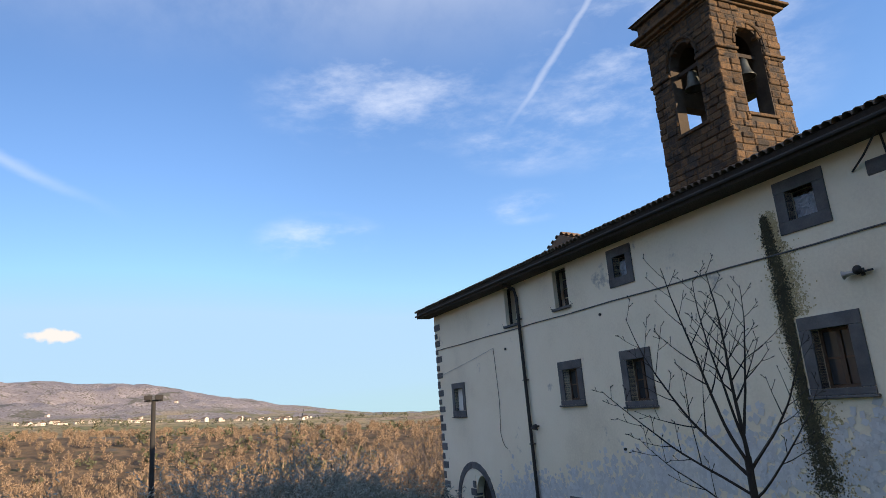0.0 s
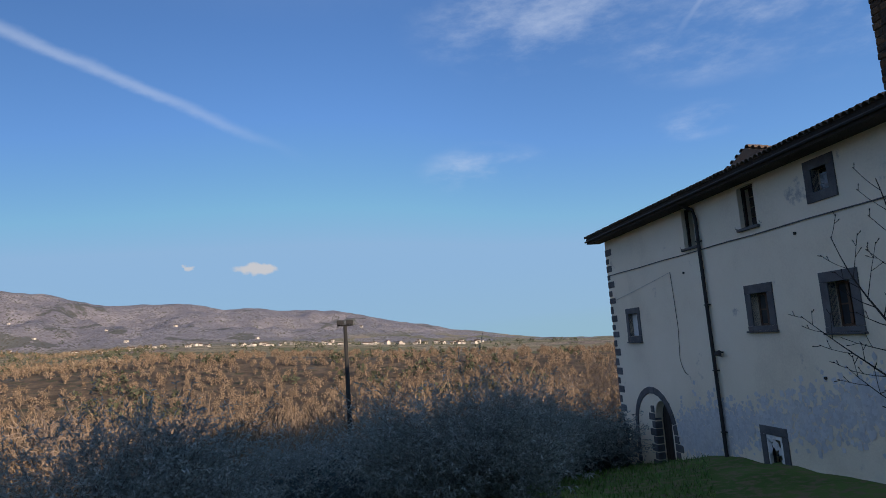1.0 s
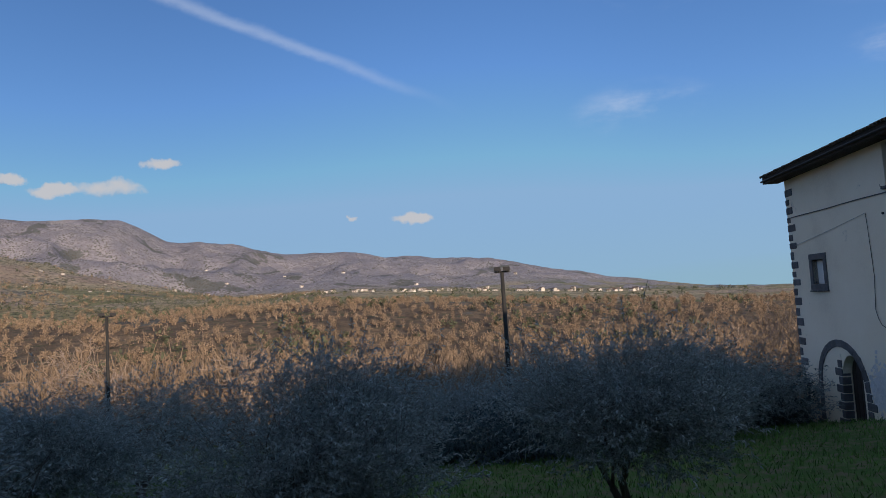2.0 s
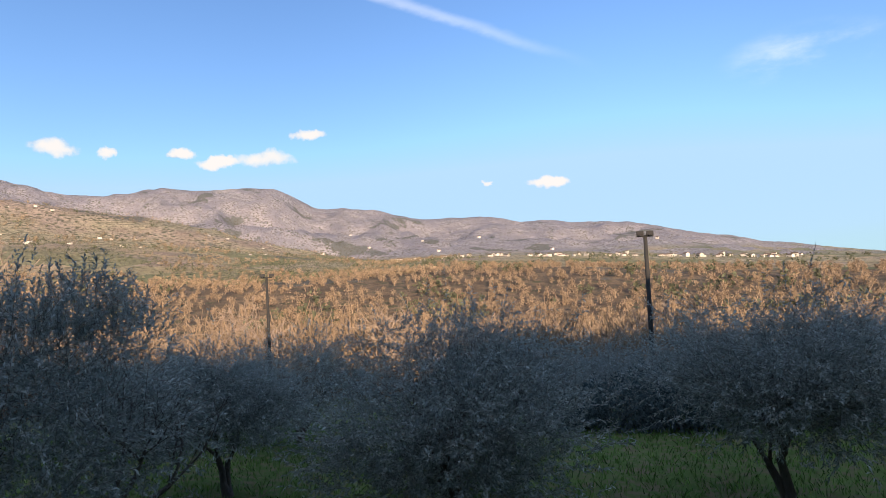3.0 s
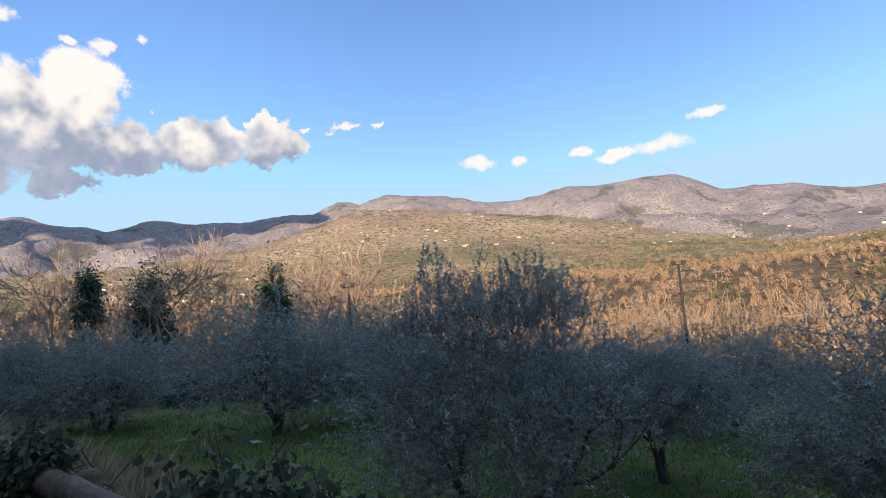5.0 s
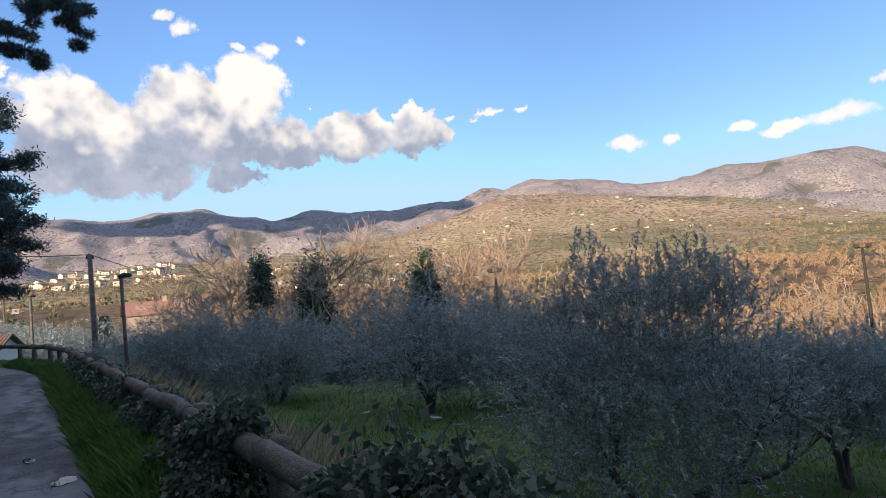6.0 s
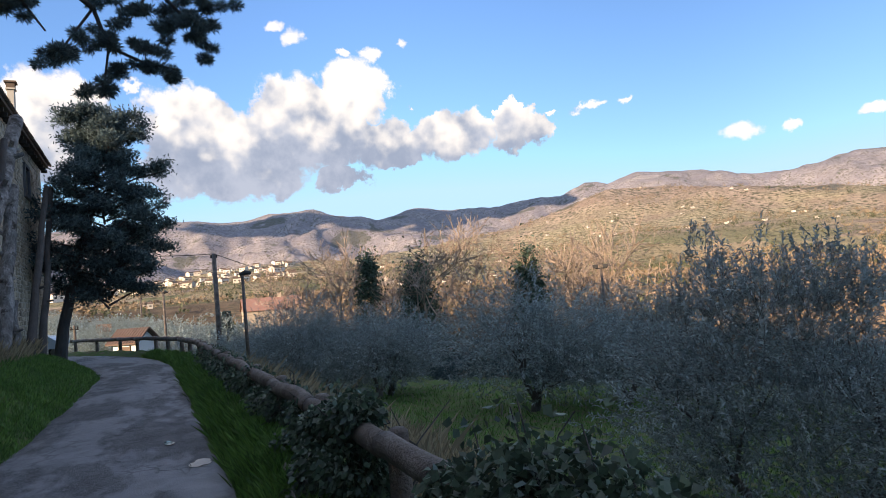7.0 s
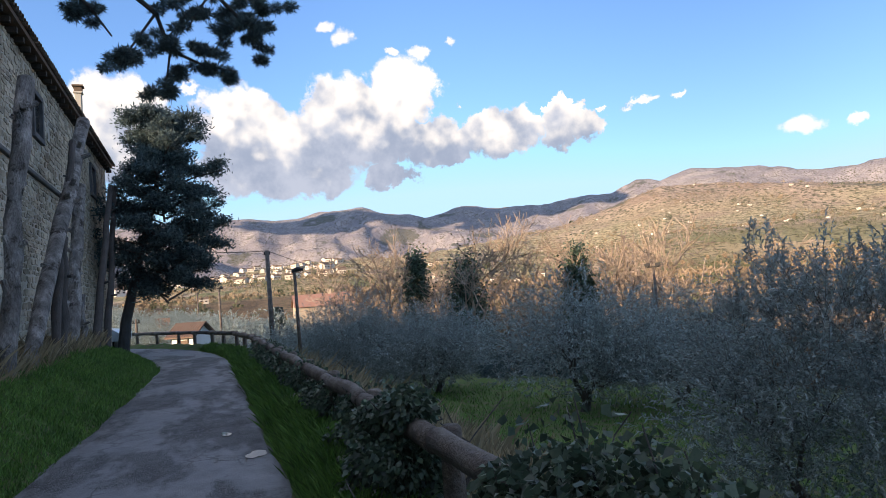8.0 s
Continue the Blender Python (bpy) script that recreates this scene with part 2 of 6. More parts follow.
M_RAILWOOD = material("weathered_log", [(0.05, 0.038, 0.031), (0.105, 0.083, 0.068), (0.21, 0.18, 0.155)], 4.0, 0.7, 1.0, 7, relief=0.03)
M_METAL = material("dark_painted_metal", [(0.016, 0.016, 0.017), (0.03, 0.029, 0.03)], 3.0, 0.75, 0.1, 10)
M_GREYMETAL = material("grey_galvanised_metal", [(0.30, 0.30, 0.31), (0.42, 0.42, 0.43)], 3.0, 0.45, 0.1, 10, metal=0.6)
M_BRONZE = material("dark_bronze", [(0.05, 0.06, 0.055), (0.09, 0.10, 0.09)], 4.0, 0.45, 0.2, 8, metal=0.7)
# near-black for room surfaces: the darkness of unlit rooms put into the colour
M_DARK = material("unlit_room_black", [(0.012, 0.011, 0.010), (0.02, 0.018, 0.016)], 1.0, 0.95, 0.0)
M_WHITEPAINT = material("white_paint", [(0.70, 0.69, 0.66), (0.8, 0.79, 0.77)], 2.0, 0.7, 0.1, 10)
M_CONCRETE = material("old_concrete", [(0.16, 0.155, 0.145), (0.24, 0.235, 0.22), (0.31, 0.30, 0.285)], 2.0, 0.9, 0.5, 14, spots=((0.10, 0.11, 0.07), 3.0, 0.6))
M_BARK = material("olive_bark", [(0.055, 0.048, 0.042), (0.12, 0.105, 0.092)], 4.0, 0.95, 1.0, 6, relief=0.04, stretch=(1, 1, 0.4))
M_GREYBARK = material("pale_dead_bark", [(0.05, 0.045, 0.043), (0.20, 0.19, 0.185), (0.50, 0.48, 0.47)], 3.2, 0.95, 1.0, 7, relief=0.08, stretch=(1, 1, 0.4), spots=((0.045, 0.038, 0.033), 2.2, 0.54))
M_BROWNBARK = material("brown_bark", [(0.038, 0.035, 0.034), (0.085, 0.077, 0.074)], 4.0, 0.95, 0.9, 6, stretch=(1, 1, 0.35), relief=0.04)
M_TWIG = island_tint(material("bare_brown_twigs", [(0.20, 0.15, 0.115), (0.33, 0.255, 0.20)], 0.4, 0.9, 0.0), 0.3)
M_POLE = material("dark_pole_wood", [(0.016, 0.016, 0.015), (0.036, 0.034, 0.031)], 3.0, 0.85, 0.5, 8)
M_SCRUB = island_tint(material("dry_scrub", [(0.17, 0.125, 0.08), (0.28, 0.21, 0.135)], 0.03, 0.95, 0.0), 0.3)
M_DARKTWIG = material("dark_twig_bark", [(0.018, 0.014, 0.013), (0.04, 0.033, 0.03)], 4.0, 0.9, 0.4, 6)
M_WOODS = island_tint(material("far_bare_woods", [(0.11, 0.08, 0.06), (0.25, 0.178, 0.116), (0.17, 0.122, 0.082), (0.29, 0.205, 0.125)], 0.06, 0.95, 0.0), 0.45)
M_OLIVE = leafy(island_tint(material("olive_leaves", [(0.115, 0.15, 0.145), (0.215, 0.265, 0.26), (0.42, 0.48, 0.475)], 2.5, 0.42, 0.0), 0.4))
M_CYPRESS = leafy(island_tint(material("cypress_needles", [(0.045, 0.075, 0.08), (0.09, 0.13, 0.135)], 2.5, 0.8, 0.0), 0.5))
M_IVY = leafy(island_tint(material("ivy_leaves", [(0.028, 0.055, 0.036), (0.06, 0.095, 0.062), (0.10, 0.135, 0.085)], 6.0, 0.42, 0.0), 0.55), 0.25)
M_GRASS = leafy(island_tint(material("grass_blades", [(0.05, 0.115, 0.022), (0.085, 0.18, 0.036), (0.13, 0.24, 0.055)], 1.1, 0.55, 0.0), 0.55))
M_DRYGRASS = leafy(island_tint(material("dry_grass_blades", [(0.20, 0.165, 0.10), (0.34, 0.28, 0.18)], 0.8, 0.8, 0.0), 0.4))
M_PUDDLE = bpy.data.materials.new("still_water")
M_PUDDLE.use_nodes = True
M_PUDDLE.node_tree.nodes["Principled BSDF"].inputs["Base Color"].default_value = (0.02, 0.02, 0.02, 1)
M_PUDDLE.node_tree.nodes["Principled BSDF"].inputs["Roughness"].default_value = 0.03
M_PUDDLE.node_tree.nodes["Principled BSDF"].inputs["Specular IOR Level"].default_value = 1.0
M_GLASS = bpy.data.materials.new("window_glass")
M_GLASS.use_nodes = True
M_GLASS.node_tree.nodes["Principled BSDF"].inputs["Base Color"].default_value = (0.05, 0.055, 0.06, 1)
M_GLASS.node_tree.nodes["Principled BSDF"].inputs["Roughness"].default_value = 0.06
M_PLASTIC = material("crumpled_plastic_sheet", [(0.35, 0.40, 0.48), (0.55, 0.60, 0.68)], 3.0, 0.35, 1.0, 4, relief=0.08)


def terrain_material():
    m = bpy.data.materials.new("hills_and_fields")
    m.use_nodes = True
    t = m.node_tree
    k = Maths(t)
    b = t.nodes["Principled BSDF"]
    pos = t.nodes.new("ShaderNodeTexCoord").outputs["Object"]
    xyz = t.nodes.new("ShaderNodeSeparateXYZ")
    t.links.new(pos, xyz.inputs[0])
    far = k.op("SQRT", k.op("ADD", k.op("MULTIPLY", xyz.outputs[0], xyz.outputs[0]), k.op("MULTIPLY", xyz.outputs[1], xyz.outputs[1])))
    # near ground: grass with bare and mossy patches
    g1 = k.noise(pos, 0.25, 6.0, 0.6)
    g2 = k.noise(pos, 3.0, 6.0, 0.7)
    grass = k.mix(k.ramp(g1, 0.35, 0.65), (0.05, 0.095, 0.024), (0.085, 0.14, 0.04))
    grass = k.mix(k.ramp(g2, 0.44, 0.64), grass, (0.125, 0.11, 0.07))
    # woods, olive terraces and scrub of the hills
    h1 = k.noise(pos, 0.0028, 7.0, 0.6, (0.4, 0.9, 0))
    h2 = k.noise(pos, 0.012, 8.0, 0.62, (1.4, 0.2, 0))
    h3 = k.noise(pos, 0.07, 6.0, 0.7)
    h4 = k.noise(pos, 0.03, 6.0, 0.7, (3.0, 8.0, 0))
    wood = k.mix(k.ramp(h2, 0.3, 0.7), (0.28, 0.21, 0.165), (0.46, 0.36, 0.28))
    wood = k.mix(k.ramp(h4, 0.50, 0.64), wood, (0.21, 0.18, 0.145))
    wood = k.mix(k.ramp(far, 650.0, 900.0), k.mix(k.ramp(h4, 0.4, 0.6), (0.125, 0.092, 0.064), (0.20, 0.145, 0.095)), wood)
    green = k.mix(k.ramp(h3, 0.42, 0.58), (0.225, 0.205, 0.13), (0.43, 0.365, 0.24))
    terrace = k.op("SINE", k.op("ADD", k.op("MULTIPLY", xyz.outputs[2], 1.1), k.op("MULTIPLY", h2, 9.0)))
    green = k.mix(k.ramp(terrace, 0.2, 0.95, 0.0, 0.55), green, (0.47, 0.385, 0.26))
    low = k.ramp(xyz.outputs[2], 110.0, 190.0, 1.0, 0.0)
    hill = k.mix(k.op("MULTIPLY", k.op("MULTIPLY", k.ramp(h1, 0.40, 0.54), low), k.ramp(far, 750.0, 1000.0)), wood, green)
    # chestnut woods and heath of the far mountains, distance haze mixed into their colour as blue, with dark fir stands
    hazed_heath = k.mix(k.ramp(h2, 0.36, 0.66), (0.235, 0.225, 0.255), (0.345, 0.32, 0.34))
    hazed_heath = k.mix(k.ramp(h4, 0.50, 0.66), hazed_heath, (0.20, 0.195, 0.225))
    hill = k.mix(k.op("MULTIPLY", k.ramp(far, 1750.0, 2350.0), 0.92), hill, hazed_heath)
    bare = k.op("MULTIPLY", k.ramp(k.noise(pos, 0.004, 6.0, 0.6, (2.0, 6.0, 0)), 0.56, 0.62), k.ramp(xyz.outputs[2], 440.0, 500.0))
    hill = k.mix(k.op("MULTIPLY", bare, 0.6), hill, (0.46, 0.41, 0.38))
    dark = k.op("MULTIPLY", k.ramp(k.noise(pos, 0.0045, 6.0, 0.66, (7.0, 3.0, 0)), 0.57, 0.61), 0.85)
    hill = k.mix(dark, hill, (0.12, 0.125, 0.115))
    hill = k.mix(k.ramp(h3, 0.58, 0.66), hill, (0.10, 0.095, 0.07))
    # small fields of the plain, each with its own tone
    plots = t.nodes.new("ShaderNodeTexVoronoi")
    plots.inputs["Scale"].default_value = 0.011
    t.links.new(pos, plots.inputs["Vector"])
    tone = t.nodes.new("ShaderNodeSeparateColor")
    t.links.new(plots.outputs["Color"], tone.inputs[0])
    field = k.mix(tone.outputs[0], (0.14, 0.17, 0.075), (0.40, 0.31, 0.19))
    plain = k.op("MULTIPLY", k.ramp(far, 620.0, 760.0), k.ramp(xyz.outputs[2], 40.0, 80.0, 0.75, 0.0))
    hill = k.mix(k.op("MULTIPLY", plain, k.ramp(tone.outputs[1], 0.2, 0.4)), hill, field)
    # single trees and bushes dotted over the slopes
    dots = t.nodes.new("ShaderNodeTexVoronoi")
    dots.inputs["Scale"].default_value = 0.085
    t.links.new(pos, dots.inputs["Vector"])
    bush = k.op("MULTIPLY", k.ramp(dots.outputs["Distance"], 0.22, 0.45, 1.0, 0.0), k.ramp(h2, 0.40, 0.54))
    hill = k.mix(k.op("MULTIPLY", bush, 0.9), hill, (0.085, 0.09, 0.055))
    speck = k.noise(pos, 0.16, 5.0, 0.75, (2.0, 5.0, 0))
    hill = k.mix(k.ramp(speck, 0.52, 0.64), hill, (0.115, 0.095, 0.07))
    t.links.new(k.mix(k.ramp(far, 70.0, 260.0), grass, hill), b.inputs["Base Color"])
    b.inputs["Roughness"].default_value = 1.0
    b.inputs["Specular IOR Level"].default_value = 0.1
    bn = t.nodes.new("ShaderNodeBump")
    bn.inputs["Strength"].default_value, bn.inputs["Distance"].default_value = 1.0, 9.0
    t.links.new(k.op("MULTIPLY", h3, k.ramp(far, 100.0, 500.0)), bn.inputs["Height"])
    t.links.new(bn.outputs[0], b.inputs["Normal"])
    return m


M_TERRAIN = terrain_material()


def asphalt_material():
    """Coarse dark asphalt, worn smooth and pale in long ragged patches, cracked and pitted."""
    m = bpy.data.materials.new("worn_asphalt")
    m.use_nodes = True
    t = m.node_tree
    k = Maths(t)
    b = t.nodes["Principled BSDF"]
    turned = t.nodes.new("ShaderNodeMapping")
    turned.inputs["Rotation"].default_value = (0, 0, math.atan2(0.559, -0.829))
    t.links.new(t.nodes.new("ShaderNodeTexCoord").outputs["Object"], turned.inputs["Vector"])
    pos = turned.outputs[0]
    worn = k.noise(pos, 0.75, 9.0, 0.66, (4.4, 0.35, 0.0), (0.42, 1.0, 1.0))
    tone = k.noise(pos, 2.2, 7.0, 0.65, (1.0, 2.0, 0))
    pits = k.noise(pos, 42.0, 4.0, 0.7)
    grit = t.nodes.new("ShaderNodeTexVoronoi")
    grit.inputs["Scale"].default_value = 55.0
    t.links.new(pos, grit.inputs["Vector"])
    crack = t.nodes.new("ShaderNodeTexVoronoi")
    crack.feature = "DISTANCE_TO_EDGE"
    crack.inputs["Scale"].default_value = 3.4
    bend = t.nodes.new("ShaderNodeMix")
    bend.data_type = "VECTOR"
    bend.inputs[0].default_value = 0.22
    t.links.new(pos, bend.inputs[4])
    swirl = t.nodes.new("ShaderNodeTexNoise")
    swirl.inputs["Scale"].default_value, swirl.inputs["Detail"].default_value = 3.0, 6.0
    t.links.new(pos, swirl.inputs["Vector"])
    t.links.new(swirl.outputs["Color"], bend.inputs[5])
    t.links.new(bend.outputs[1], crack.inputs["Vector"])
    smooth = k.ramp(worn, 0.46, 0.54)
    coarse = k.mix(k.ramp(tone, 0.32, 0.68), (0.05, 0.052, 0.057), (0.115, 0.118, 0.126))
    coarse = k.mix(k.ramp(pits, 0.52, 0.62), coarse, (0.20, 0.20, 0.205))
    pale = k.mix(k.ramp(tone, 0.3, 0.7), (0.12, 0.124, 0.136), (0.185, 0.19, 0.204))
    colour = k.mix(smooth, coarse, pale)
    split = k.op("MULTIPLY", k.ramp(crack.outputs["Distance"], 0.01, 0.05, 1.0, 0.0), k.ramp(k.noise(pos, 1.1, 4.0, 0.6, (8.0, 3.0, 0)), 0.50, 0.62))
    colour = k.mix(k.op("MULTIPLY", split, 0.6), colour, (0.03, 0.03, 0.032))
    t.links.new(colour, b.inputs["Base Color"])
    t.links.new(k.op("SUBTRACT", 0.78, k.op("MULTIPLY", smooth, 0.16)), b.inputs["Roughness"])
    bn = t.nodes.new("ShaderNodeBump")
    bn.inputs["Strength"].default_value, bn.inputs["Distance"].default_value = 1.0, 0.02
    rough = k.op("MULTIPLY", k.op("ADD", k.op("MULTIPLY", grit.outputs["Distance"], 0.8), pits), k.op("SUBTRACT", 1.0, k.op("MULTIPLY", smooth, 0.72)))
    t.links.new(k.op("ADD", rough, k.op("ADD", k.op("MULTIPLY", smooth, 0.35), k.op("MULTIPLY", split, -0.4))), bn.inputs["Height"])
    t.links.new(bn.outputs[0], b.inputs["Normal"])
    return m


M_ASPHALT = asphalt_material()

# ---- building blocks ----
def mesh_of(name, verts, faces, mat=None, smooth=False):
    me = bpy.data.meshes.new(name)
    me.from_pydata([tuple(v) for v in verts], [], [tuple(f) for f in faces])
    if mat:
        me.materials.append(mat)
    if smooth:
        me.polygons.foreach_set("use_smooth", [True] * len(me.polygons))
    me.update()
    return me


def thing(name, m=None, label="", category="", group="", kind="", data=None):
    ob = new(name, data)
    if m is not None:
        ob.matrix_world = m
    return tagged(ob, label, category, group, kind)


def part(name, geo, mat, parent, label="", m=None, smooth=False):
    """geo: (verts, faces) or a mesh to share. One mesh object under a thing or part."""
    me = geo if isinstance(geo, bpy.types.Mesh) else mesh_of(name, geo[0], geo[1], mat, smooth)
    ob = new(name, me)
    ob.parent = parent
    if m is not None:
        ob.matrix_basis = m
    return tagged(ob, label)


def box(x0, x1, y0, y1, z0, z1, bevel=0.0):
    """A block; with bevel its edges are chamfered."""
    bm = bmesh.new()
    bmesh.ops.create_cube(bm, size=1.0)
    for v in bm.verts:
        v.co = ((x0 + x1) / 2 + v.co.x * (x1 - x0), (y0 + y1) / 2 + v.co.y * (y1 - y0), (z0 + z1) / 2 + v.co.z * (z1 - z0))
    if bevel:
        bmesh.ops.bevel(bm, geom=bm.edges[:], offset=bevel, segments=1, affect="EDGES")
    return from_bm(bm)


def from_bm(bm):
    bm.verts.ensure_lookup_table()
    bm.verts.index_update()
    out = [v.co.copy() for v in bm.verts], [[v.index for v in f.verts] for f in bm.faces]
    bm.free()
    return out


def join(*geos):
    verts, faces = [], []
    for v, f in geos:
        n = len(verts)
        verts.extend(v)
        faces.extend([[i + n for i in q] for q in f])
    return verts, faces


def shift(geo, m):
    return [m @ Vector(v) for v in geo[0]], geo[1]


def tube(points, radii, sides=8, wobble=0.0, seed=1):
    """A round bar through points, tapering with radii."""
    rng = random.Random(seed)
    verts, faces = [], []
    pts = [Vector(p) for p in points]
    if isinstance(radii, (int, float)):
        radii = [radii] * len(pts)
    for i, p in enumerate(pts):
        d = (pts[min(i + 1, len(pts) - 1)] - pts[max(i - 1, 0)]).normalized()
        a = d.orthogonal().normalized() if abs(d.z) > 0.95 else d.cross(Vector((0, 0, 1))).normalized()
        b = d.cross(a)
        for k in range(sides):
            w = 2 * math.pi * k / sides
            r = radii[i] * (1 + wobble * (rng.random() - 0.5))
            verts.append(p + (a * math.cos(w) + b * math.sin(w)) * r)
    for i in range(len(pts) - 1):
        for k in range(sides):
            a, b = i * sides + k, i * sides + (k + 1) % sides
            faces.append((a, b, b + sides, a + sides))
    faces.append(list(range(sides))[::-1])
    faces.append([len(verts) - sides + k for k in range(sides)])
    return verts, faces


def walled(u0, u1, z0, z1, thick, openings):
    """A wall in the u-z plane (front at y = 0, back at y = thick) with openings (u0, u1, z0, z1) right through it."""
    us = sorted({u0, u1, *[o[0] for o in openings], *[o[1] for o in openings]})
    zs = sorted({z0, z1, *[o[2] for o in openings], *[o[3] for o in openings]})

    def solid(i, k):
        if not (0 <= i < len(us) - 1 and 0 <= k < len(zs) - 1):
            return False
        u, z = (us[i] + us[i + 1]) / 2, (zs[k] + zs[k + 1]) / 2
        return not any(o[0] < u < o[1] and o[2] < z < o[3] for o in openings)

    verts, faces = [], []

    def quad(*ps):
        n = len(verts)
        verts.extend(Vector(p) for p in ps)
        faces.append((n, n + 1, n + 2, n + 3))

    for i in range(len(us) - 1):
        for k in range(len(zs) - 1):
            if not solid(i, k):
                continue
            a, b, c, d = us[i], us[i + 1], zs[k], zs[k + 1]
            quad((a, 0, c), (b, 0, c), (b, 0, d), (a, 0, d))
            quad((b, thick, c), (a, thick, c), (a, thick, d), (b, thick, d))
            if not solid(i - 1, k):
                quad((a, thick, c), (a, 0, c), (a, 0, d), (a, thick, d))
            if not solid(i + 1, k):
                quad((b, 0, c), (b, thick, c), (b, thick, d), (b, 0, d))
            if not solid(i, k - 1):
                quad((a, thick, c), (b, thick, c), (b, 0, c), (a, 0, c))
            if not solid(i, k + 1):
                quad((a, 0, d), (b, 0, d), (b, thick, d), (a, thick, d))
    return verts, faces


def spandrel(u0, u1, spring, top, thick, pointed=1.0, y0=0.0):
    """Fills the upper corners of a rectangular opening, leaving an arch."""
    verts, faces, n = [], [], 14
    c, r = (u0 + u1) / 2, (u1 - u0) / 2
    for i in range(n + 1):
        a = math.pi * i / n
        u, z = c - r * math.cos(a), spring + (top - spring) * math.sin(a) ** pointed
        for y in (y0, y0 + thick):
            verts += [Vector((u, y, min(z, top - 0.004))), Vector((u, y, top))]
    for i in range(n):
        k = 4 * i
        faces += [(k, k + 4, k + 5, k + 1), (k + 2, k + 3, k + 7, k + 6), (k, k + 2, k + 6, k + 4)]
    return verts, faces


def axes(origin, u, w):
    """A frame with x along u, y along w."""
    m = Matrix.Identity(4)
    for r in range(3):
        m[r][0], m[r][1], m[r][2], m[r][3] = u[r], w[r], (0, 0, 1)[r], origin[r]
    return m


def half_tile(length, radius, thick=0.018, sides=6):
    """A curved clay roof tile, lying along y, hollow side down, tapering a little."""
    verts, faces = [], []
    for y, r in ((0.0, radius), (length, radius * 0.82)):
        for rr in (r, r - thick):
            for k in range(sides + 1):
                a = math.pi * k / sides
                verts.append(Vector((rr * math.cos(a), y, rr * math.sin(a))))
    n = sides + 1
    for k in range(sides):
        faces += [(k, k + 1, 2 * n + k + 1, 2 * n + k), (n + k + 1, n + k, 3 * n + k, 3 * n + k + 1), (k + 1, k, n + k, n + k + 1), (2 * n + k, 2 * n + k + 1, 3 * n + k + 1, 3 * n + k)]
    return verts, faces


# ---- lie of the land ----
U = Vector((-0.829, -0.559, 0))     # along the lane, away
N = Vector((-0.559, 0.829, 0))      # across it, towards the olive grove
LANE = Vector((0.0, -0.75, 0))


def lane_offset(s):
    return np.interp(s, [22, 26, 30, 34, 40, 60], [0, -0.35, -1.2, -2.7, -6.0, -19.0])


def bank_shift(s):
    return np.interp(s, [2, 7.5, 11, 16, 20.5, 26, 32], [0, 0.22, 0.42, 0.62, 0.72, 0.4, 0.0])


ROAD_RIGHT, ROAD_LEFT = 1.22, -1.25
SKY_AZ = [-180, -40, 3, 5, 10, 13.7, 17.4, 21.8, 24, 30.5, 34.6, 38.6, 44.2, 48, 52, 54.3, 56.4, 60, 63, 65.6, 68, 72.5, 76, 81.5, 83.9, 85.8, 88, 90.5, 93.4, 95.5, 98, 101, 104.7, 107.2, 110.2, 114, 117.2, 124, 135, 180]
SKY_EL = [2.5, 1.5, -0.4, -0.2, 0.5, 1.1, 1.9, 2.9, 3.55, 4.0, 4.2, 4.85, 5.15, 5.8, 6.1, 6.95, 7.8, 7.85, 7.75, 7.85, 7.5, 7.5, 8.1, 8.85, 8.1, 8.55, 7.65, 7.8, 7.1, 7.35, 7.3, 7.65, 7.0, 7.5, 8.1, 8.1, 7.55, 7.6, 7.0, 2.5]
FRONT_AZ = [-180, 40, 45, 50, 55.8, 61.2, 66.2, 74, 80.4, 84, 86, 89, 92, 97, 104, 114, 123, 180]
FRONT_EL = [-3, -0.6, 0.44, 1.6, 3.2, 4.8, 5.9, 6.85, 7.4, 7.6, 7.0, 6.0, 5.2, 4.6, 4.2, 3.6, 3.0, -3]
PLAIN_AZ = [-180, 3, 17, 30, 40, 60, 90, 115, 135, 180]
PLAIN_EL = [-0.4, -0.5, 0.0, 0.8, 1.1, 0.6, 0.9, 1.6, 1.6, 0]


def fractal(x, y, size, octaves=4):
    """Cheap rolling noise in about -1..1 for arrays."""
    total, amp = 0.0, 1.0
    for o in range(octaves):
        f = 2.0 ** o / size
        total = total + amp * np.sin(x * f * 6.1 + 1.7 * o + 1.3 * np.sin(y * f * 4.3 + o)) * np.cos(y * f * 5.7 - 0.9 * o + 1.1 * np.sin(x * f * 3.9 + 2 * o))
        amp *= 0.5
    return total / 1.6


